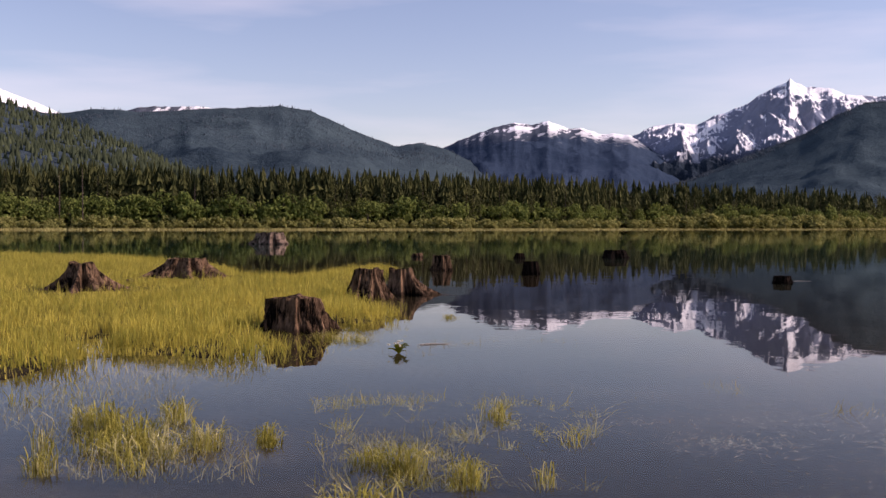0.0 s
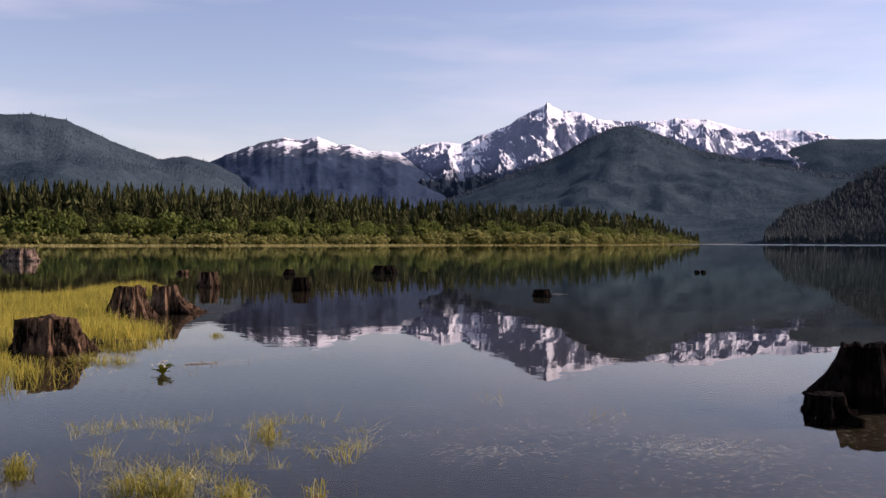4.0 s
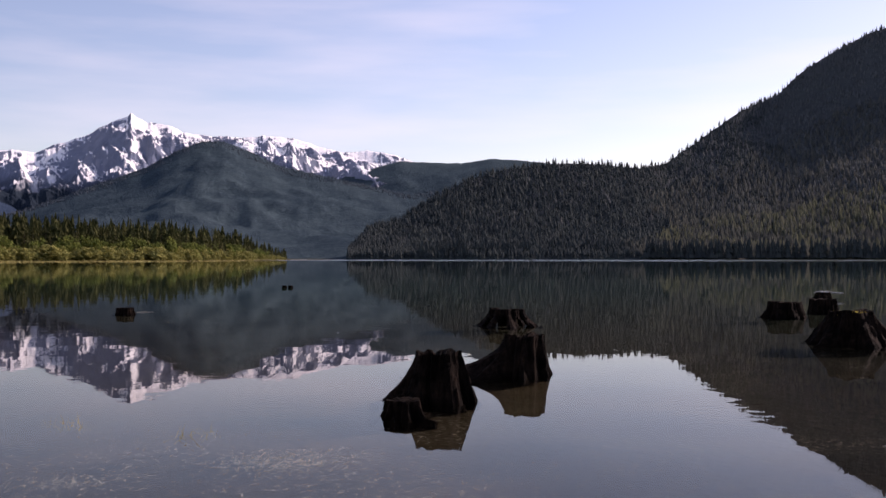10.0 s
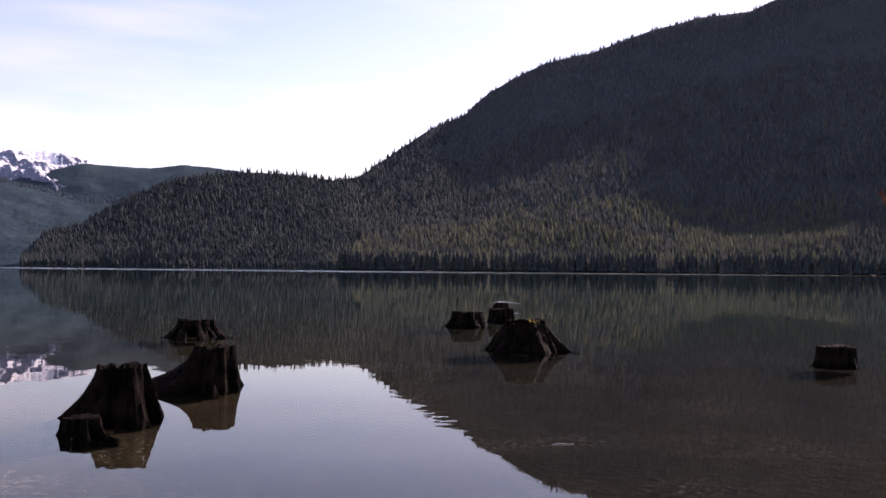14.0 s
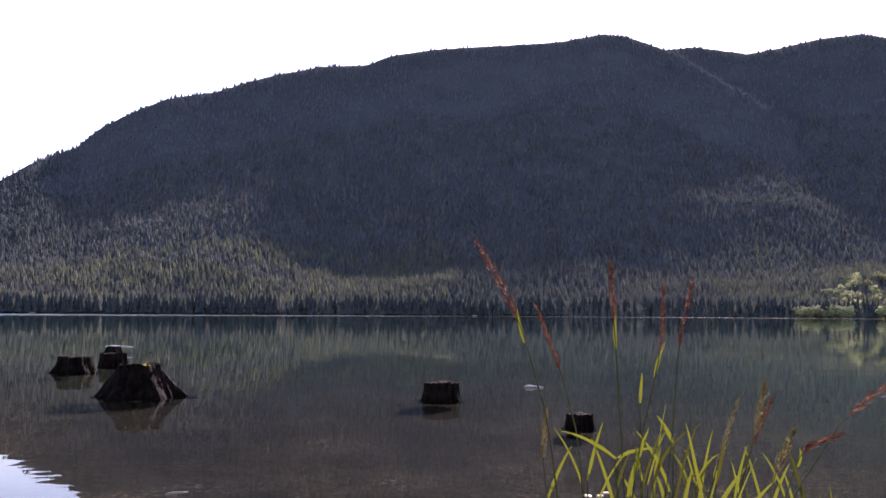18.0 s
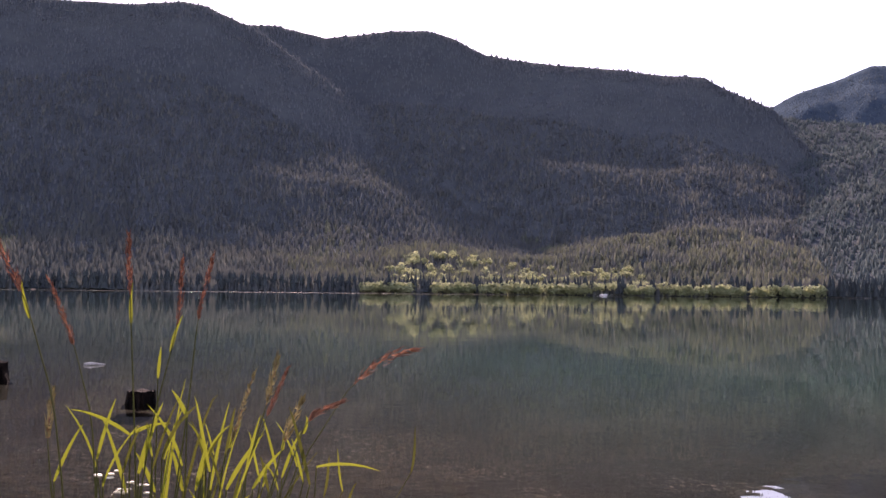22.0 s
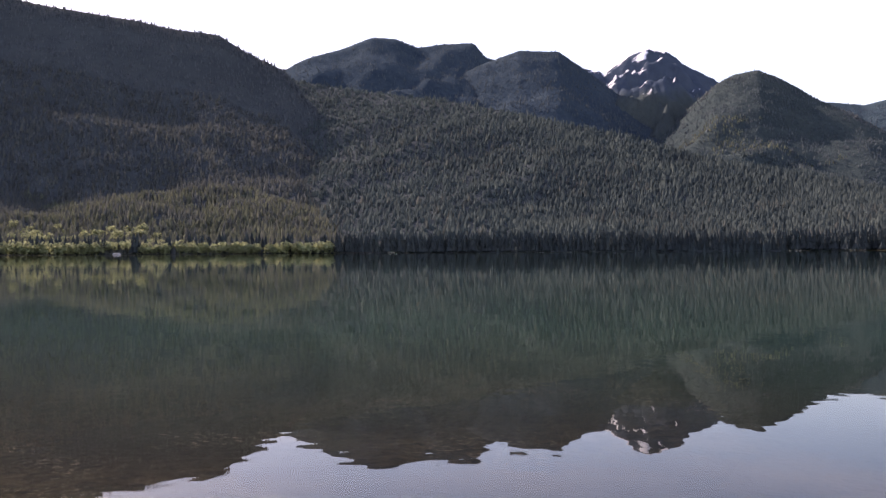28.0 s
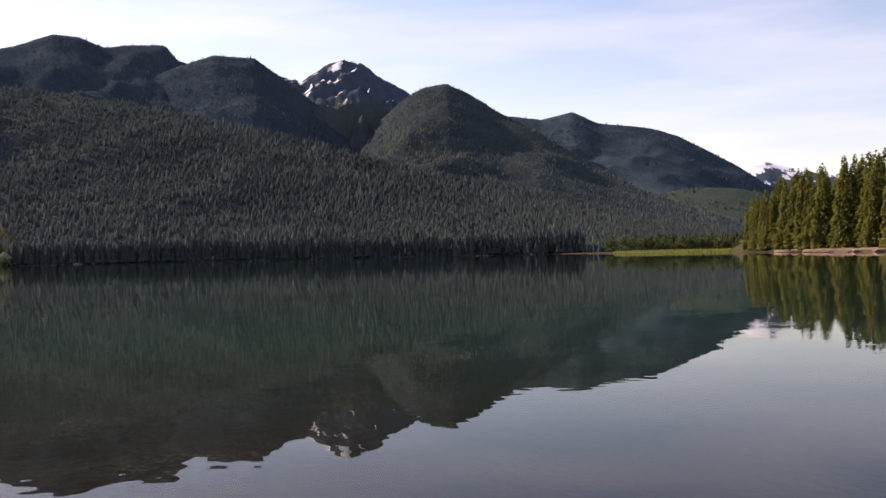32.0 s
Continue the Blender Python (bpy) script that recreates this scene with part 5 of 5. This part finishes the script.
# tip bearing and height, neck bearing and height, waist bearing and height, head fatness
STALKS = [(75.3, 4.1, 77.6, -0.2, 79.1, -5.1, 0.006), (78.9, 0.5, 80.2, -3.0, 81.1, -6.4, 0.004), (82.95, 3.0, 83.1, -0.3, 83.4, -5.8, 0.004), (85.85, 1.8, 85.6, -2.0, 84.5, -7.0, 0.003),
          (87.5, 2.0, 86.75, -1.6, 86.3, -6.4, 0.003), (79.3, -5.4, 79.1, -7.9, 79.35, -10.7, 0.004), (89.9, -4.5, 88.7, -8.3, 88.2, -9.9, 0.003), (91.2, -3.7, 90.6, -6.4, 89.8, -9.2, 0.005),
          (91.75, -4.3, 90.6, -7.0, 89.5, -9.8, 0.003), (92.6, -6.1, 91.65, -8.4, 91.2, -10.1, 0.006), (99.0, -3.25, 95.5, -5.25, 93.0, -8.9, 0.007), (94.9, -6.2, 93.0, -7.3, 92.0, -9.8, 0.004)]
rng = np.random.default_rng(900)
for k, (ta, te, na, ne, wa, we, fat) in enumerate(STALKS):
    d = REED_AT + rng.uniform(-0.10, 0.12)
    foot = Vector((rng.uniform(-0.05, 0.05), rng.uniform(-0.05, 0.09), -0.05))
    tip, neck, waist = sight(ta, te, d), sight(na, ne, d), sight(wa, we, d)
    lower = curve(foot, foot + Vector((0, 0, 0.45)), waist - (neck - waist) * 0.6, waist, 10)
    upper = curve(waist, waist.lerp(neck, 0.5), neck - (tip - neck) * 0.15, neck, 6)[1:]
    line = lower + upper
    stem = part("stem", swept(line, [0.0022 - 0.0014 * i / len(line) for i in range(len(line))], "stem"), M_REED_STEM, root)
    bend = curve(neck, neck + (neck - waist) * 0.25, tip - (tip - neck) * 0.3, tip, 8)
    if k == 10:
        bend = curve(neck, neck.lerp(tip, 0.35) + Vector((0, 0, 0.022)), neck.lerp(tip, 0.75) + Vector((0, 0, 0.016)), tip, 8)
    part("seed_head", head_mesh(bend, fat, 910 + k), M_REED_STRAW if k in (5, 6, 7, 9) else M_REED_HEAD, stem, "straw-coloured seed head" if k in (5, 6, 7, 9) else "rusty feathery seed head")
    part("stalk", swept(bend, [0.0009 - 0.0006 * i / 7 for i in range(8)], "stalk", 4), M_REED_HEAD, stem)
    # the sheath leaf that clasps the stalk below its head
    if k in (0, 2, 3, 6, 9, 11):
        part("leaf", leaf_mesh(curve(waist.lerp(neck, 0.72), waist.lerp(neck, 0.85), neck, neck + (neck - waist) * 0.12 + Vector((0, rng.uniform(-0.008, 0.008), 0)), 8), 0.0026), M_REED_LEAF, stem)

# long blades: root side, tip bearing and height, bend bearing and height, half width
LONG = [(86.1, -4.9, 85.1, -8.5, 0.006), (87.9, -5.8, 86.9, -5.4, 0.006), (89.2, -7.3, 87.6, -11, 0.006), (90.6, -7.6, 88.8, -11, 0.006), (93.5, -9.0, 91.0, -11.5, 0.005), (85.6, -7.3, 84.9, -10.5, 0.007)]
for k, (ta, te, ba, be, w) in enumerate(LONG):
    d = REED_AT + rng.uniform(-0.12, 0.10)
    foot = Vector((rng.uniform(-0.05, 0.05), rng.uniform(-0.06, 0.08), 0.0))
    tip, bend = sight(ta, te, d), sight(ba, be, d)
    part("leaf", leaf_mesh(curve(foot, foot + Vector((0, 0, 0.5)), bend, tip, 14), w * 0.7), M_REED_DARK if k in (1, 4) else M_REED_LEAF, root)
# blades held out from their culms: joint bearing and height, tip bearing and height, half width
SIDE = [(83.26, -7.90, 80.19, -6.45, 0.0042), (83.26, -7.86, 85.41, -7.31, 0.0042), (86.28, -7.00, 85.41, -5.50, 0.0045), (81.59, -9.10, 82.49, -5.93, 0.0036), (79.43, -10.16, 80.83, -7.22, 0.0038),
        (93.45, -9.82, 97.05, -10.07, 0.0036), (84.63, -4.85, 84.76, -3.16, 0.0036), (83.77, -9.95, 84.98, -6.19, 0.0062), (88.45, -10.96, 90.45, -7.99, 0.0055), (86.80, -10.96, 87.41, -8.33, 0.0050),
        (86.10, -10.96, 85.41, -8.59, 0.0050), (89.93, -10.96, 91.67, -8.76, 0.0045), (87.58, -10.96, 88.54, -6.19, 0.0036), (89.54, -9.95, 90.28, -6.96, 0.0036), (84.63, -10.96, 83.51, -8.76, 0.0045),
        (91.50, -10.37, 92.54, -7.82, 0.0038)]
for ja, je, ta, te, w in SIDE:
    d = REED_AT + rng.uniform(-0.06, 0.06)
    joint, tip = sight(ja, je, d), sight(ta, te, d)
    foot = Vector((rng.uniform(-0.04, 0.04), joint.y * 0.55, -0.04))
    line = curve(foot, foot + Vector((0, 0, 0.4)), joint - Vector((0, 0, 0.25)), joint, 9)
    culm = part("stem", swept(line, [0.0019 - 0.0001 * i for i in range(9)], "stem", 4), M_REED_STEM, root)
    rise = Vector((0, 0, 0.10 * (tip - joint).length))
    part("leaf", leaf_mesh(curve(joint, joint.lerp(tip, 0.3) + rise, joint.lerp(tip, 0.7) + rise, tip, 9), w * 0.72), M_REED_LEAF, culm)
for k in range(16):
    ta = rng.normal(88.6, 3.6)
    te = -9.0 - abs(rng.normal(0, 2.6)) - 0.05 * (ta - 87) ** 2
    d = REED_AT + rng.uniform(-0.22, 0.22)
    foot = Vector((rng.uniform(-0.10, 0.10), rng.uniform(-0.12, 0.12), -0.03))
    tip = sight(ta, te, d)
    bend = foot.lerp(tip, 0.66) + Vector((rng.normal(0, 0.015), rng.normal(0, 0.015), 0.04))
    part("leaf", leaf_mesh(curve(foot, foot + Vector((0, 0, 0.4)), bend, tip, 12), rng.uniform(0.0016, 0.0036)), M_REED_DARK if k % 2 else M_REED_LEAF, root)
# short side blades on thin dark culms
for k in range(34):
    az, el, d = rng.normal(88.4, 3.4), -9.0 - abs(rng.normal(0, 2.0)), REED_AT + rng.uniform(-0.2, 0.2)
    foot = Vector((rng.uniform(-0.1, 0.1), rng.uniform(-0.1, 0.1), -0.03))
    top = sight(az, el, d)
    line = curve(foot, foot + Vector((0, 0, 0.3)), foot.lerp(top, 0.7) + Vector((0, 0, 0.05)), top, 8)
    stem = part("stem", swept(line, [0.0018 - 0.0001 * i for i in range(8)], "stem", 4), M_REED_STEM, root)
    for j in (7, 5, 6)[:rng.integers(1, 4)]:
        p, s = line[j], rng.choice((-1, 1))
        l = rng.uniform(0.05, 0.13)
        tip = p + Vector((rng.normal(0, 0.02), s * l * rng.uniform(0.08, 0.5), l * rng.uniform(0.6, 1.0)))
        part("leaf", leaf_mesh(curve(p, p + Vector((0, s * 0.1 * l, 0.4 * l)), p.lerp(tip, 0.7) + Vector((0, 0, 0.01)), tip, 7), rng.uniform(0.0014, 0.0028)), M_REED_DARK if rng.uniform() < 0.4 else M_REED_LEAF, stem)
for az, el in ((81.9, -9.9), (83.0, -10.8), (83.9, -10.6)):
    centre = sight(az, el, REED_AT)
    for q in range(5):
        fl = part("flower", rock_mesh(960 + q, 0.0046, 0.0062, 0.0018), M_PETAL, root, "small cream blossom")
        fl.matrix_local = Matrix.Translation(centre + Vector((rng.normal(0, 0.005), rng.normal(0, 0.006), rng.normal(0, 0.003))))
    part("stem", swept(curve(Vector((0, 0.03, 0)), Vector((0, 0.05, 0.3)), centre - Vector((0, 0, 0.2)), centre, 8), [0.0016] * 8, "stem"), M_REED_STEM, root)


# ---- single trees along the delta's edge ----
def stand(root, az, d, h, wide, turn):
    p = place(az, d)
    z = float(bed_height(np.array([p.x]), np.array([p.y]))[0]) - 0.2
    root.matrix_world = Matrix.LocRotScale((p.x, p.y, z), Euler((0, 0, turn)), (h * wide, h * wide, h))


def broad_thing(seed):
    rng = np.random.default_rng(seed)
    root = tagged(new("broadleaf_tree"), "rounded green alder at the forest edge", "tree", "alders along the delta")
    v, f = broad_shape(seed, 260, 9, 0.085, 0.05)
    part("crown", mesh_of("crown", v, f), M_BROAD, root)
    a = np.linspace(0, 6.2832, 8)[:-1]
    tv = [(r * math.cos(q), r * math.sin(q), z) for q in a for r, z in ((0.022, -0.03), (0.016, 0.1), (0.011, 0.4), (0.003, 0.75))]
    part("trunk", mesh_of("trunk", np.array(tv), grid_faces(7, 4, True)), M_BARK, root)
    for k in range(4):
        q, z = rng.uniform(0, 6.28), rng.uniform(0.22, 0.5)
        b = part("limb", log_mesh(seed + k, 0.3, 0.007, 0.4, 0.02), M_BARK, root)
        b.matrix_local = Matrix.Translation((0.11 * math.cos(q), 0.11 * math.sin(q), z + 0.08)) @ Matrix.Rotation(q, 4, "Z") @ Matrix.Rotation(-0.7, 4, "Y")
    return root


rng = np.random.default_rng(1000)
kinds = [broad_thing(1010 + 7 * k) for k in range(5)]
for k in range(70):
    az = -24 + 50 * (k + rng.uniform(0.1, 0.9)) / 70
    d = float(shore_at(az)) * (1 + rng.uniform(11, 20) / 400)
    ob = kinds[k] if k < 5 else copy_thing(kinds[k % 5], Matrix.Identity(4))
    stand(ob, az, d, rng.uniform(8, 14) * min(1.0, (30 - az) / 5), rng.uniform(0.8, 1.05), rng.uniform(0, 6.28))
kinds = [conifer_thing(1100 + k, 16, 7, 0.15 + 0.01 * k, "dark conifer at the front of the delta forest", "conifers along the delta", M_CONIFER) for k in range(5)]
for k in range(110):
    az = -24 + 51 * (k + rng.uniform(0.1, 0.9)) / 110
    d = float(shore_at(az)) * (1 + rng.uniform(15, 30) / 400)
    ob = kinds[k] if k < 5 else copy_thing(kinds[k % 5], Matrix.Identity(4))
    stand(ob, az, d, rng.uniform(13, 23) * min(1.0, (30 - az) / 5), rng.uniform(0.9, 1.2), rng.uniform(0, 6.28))
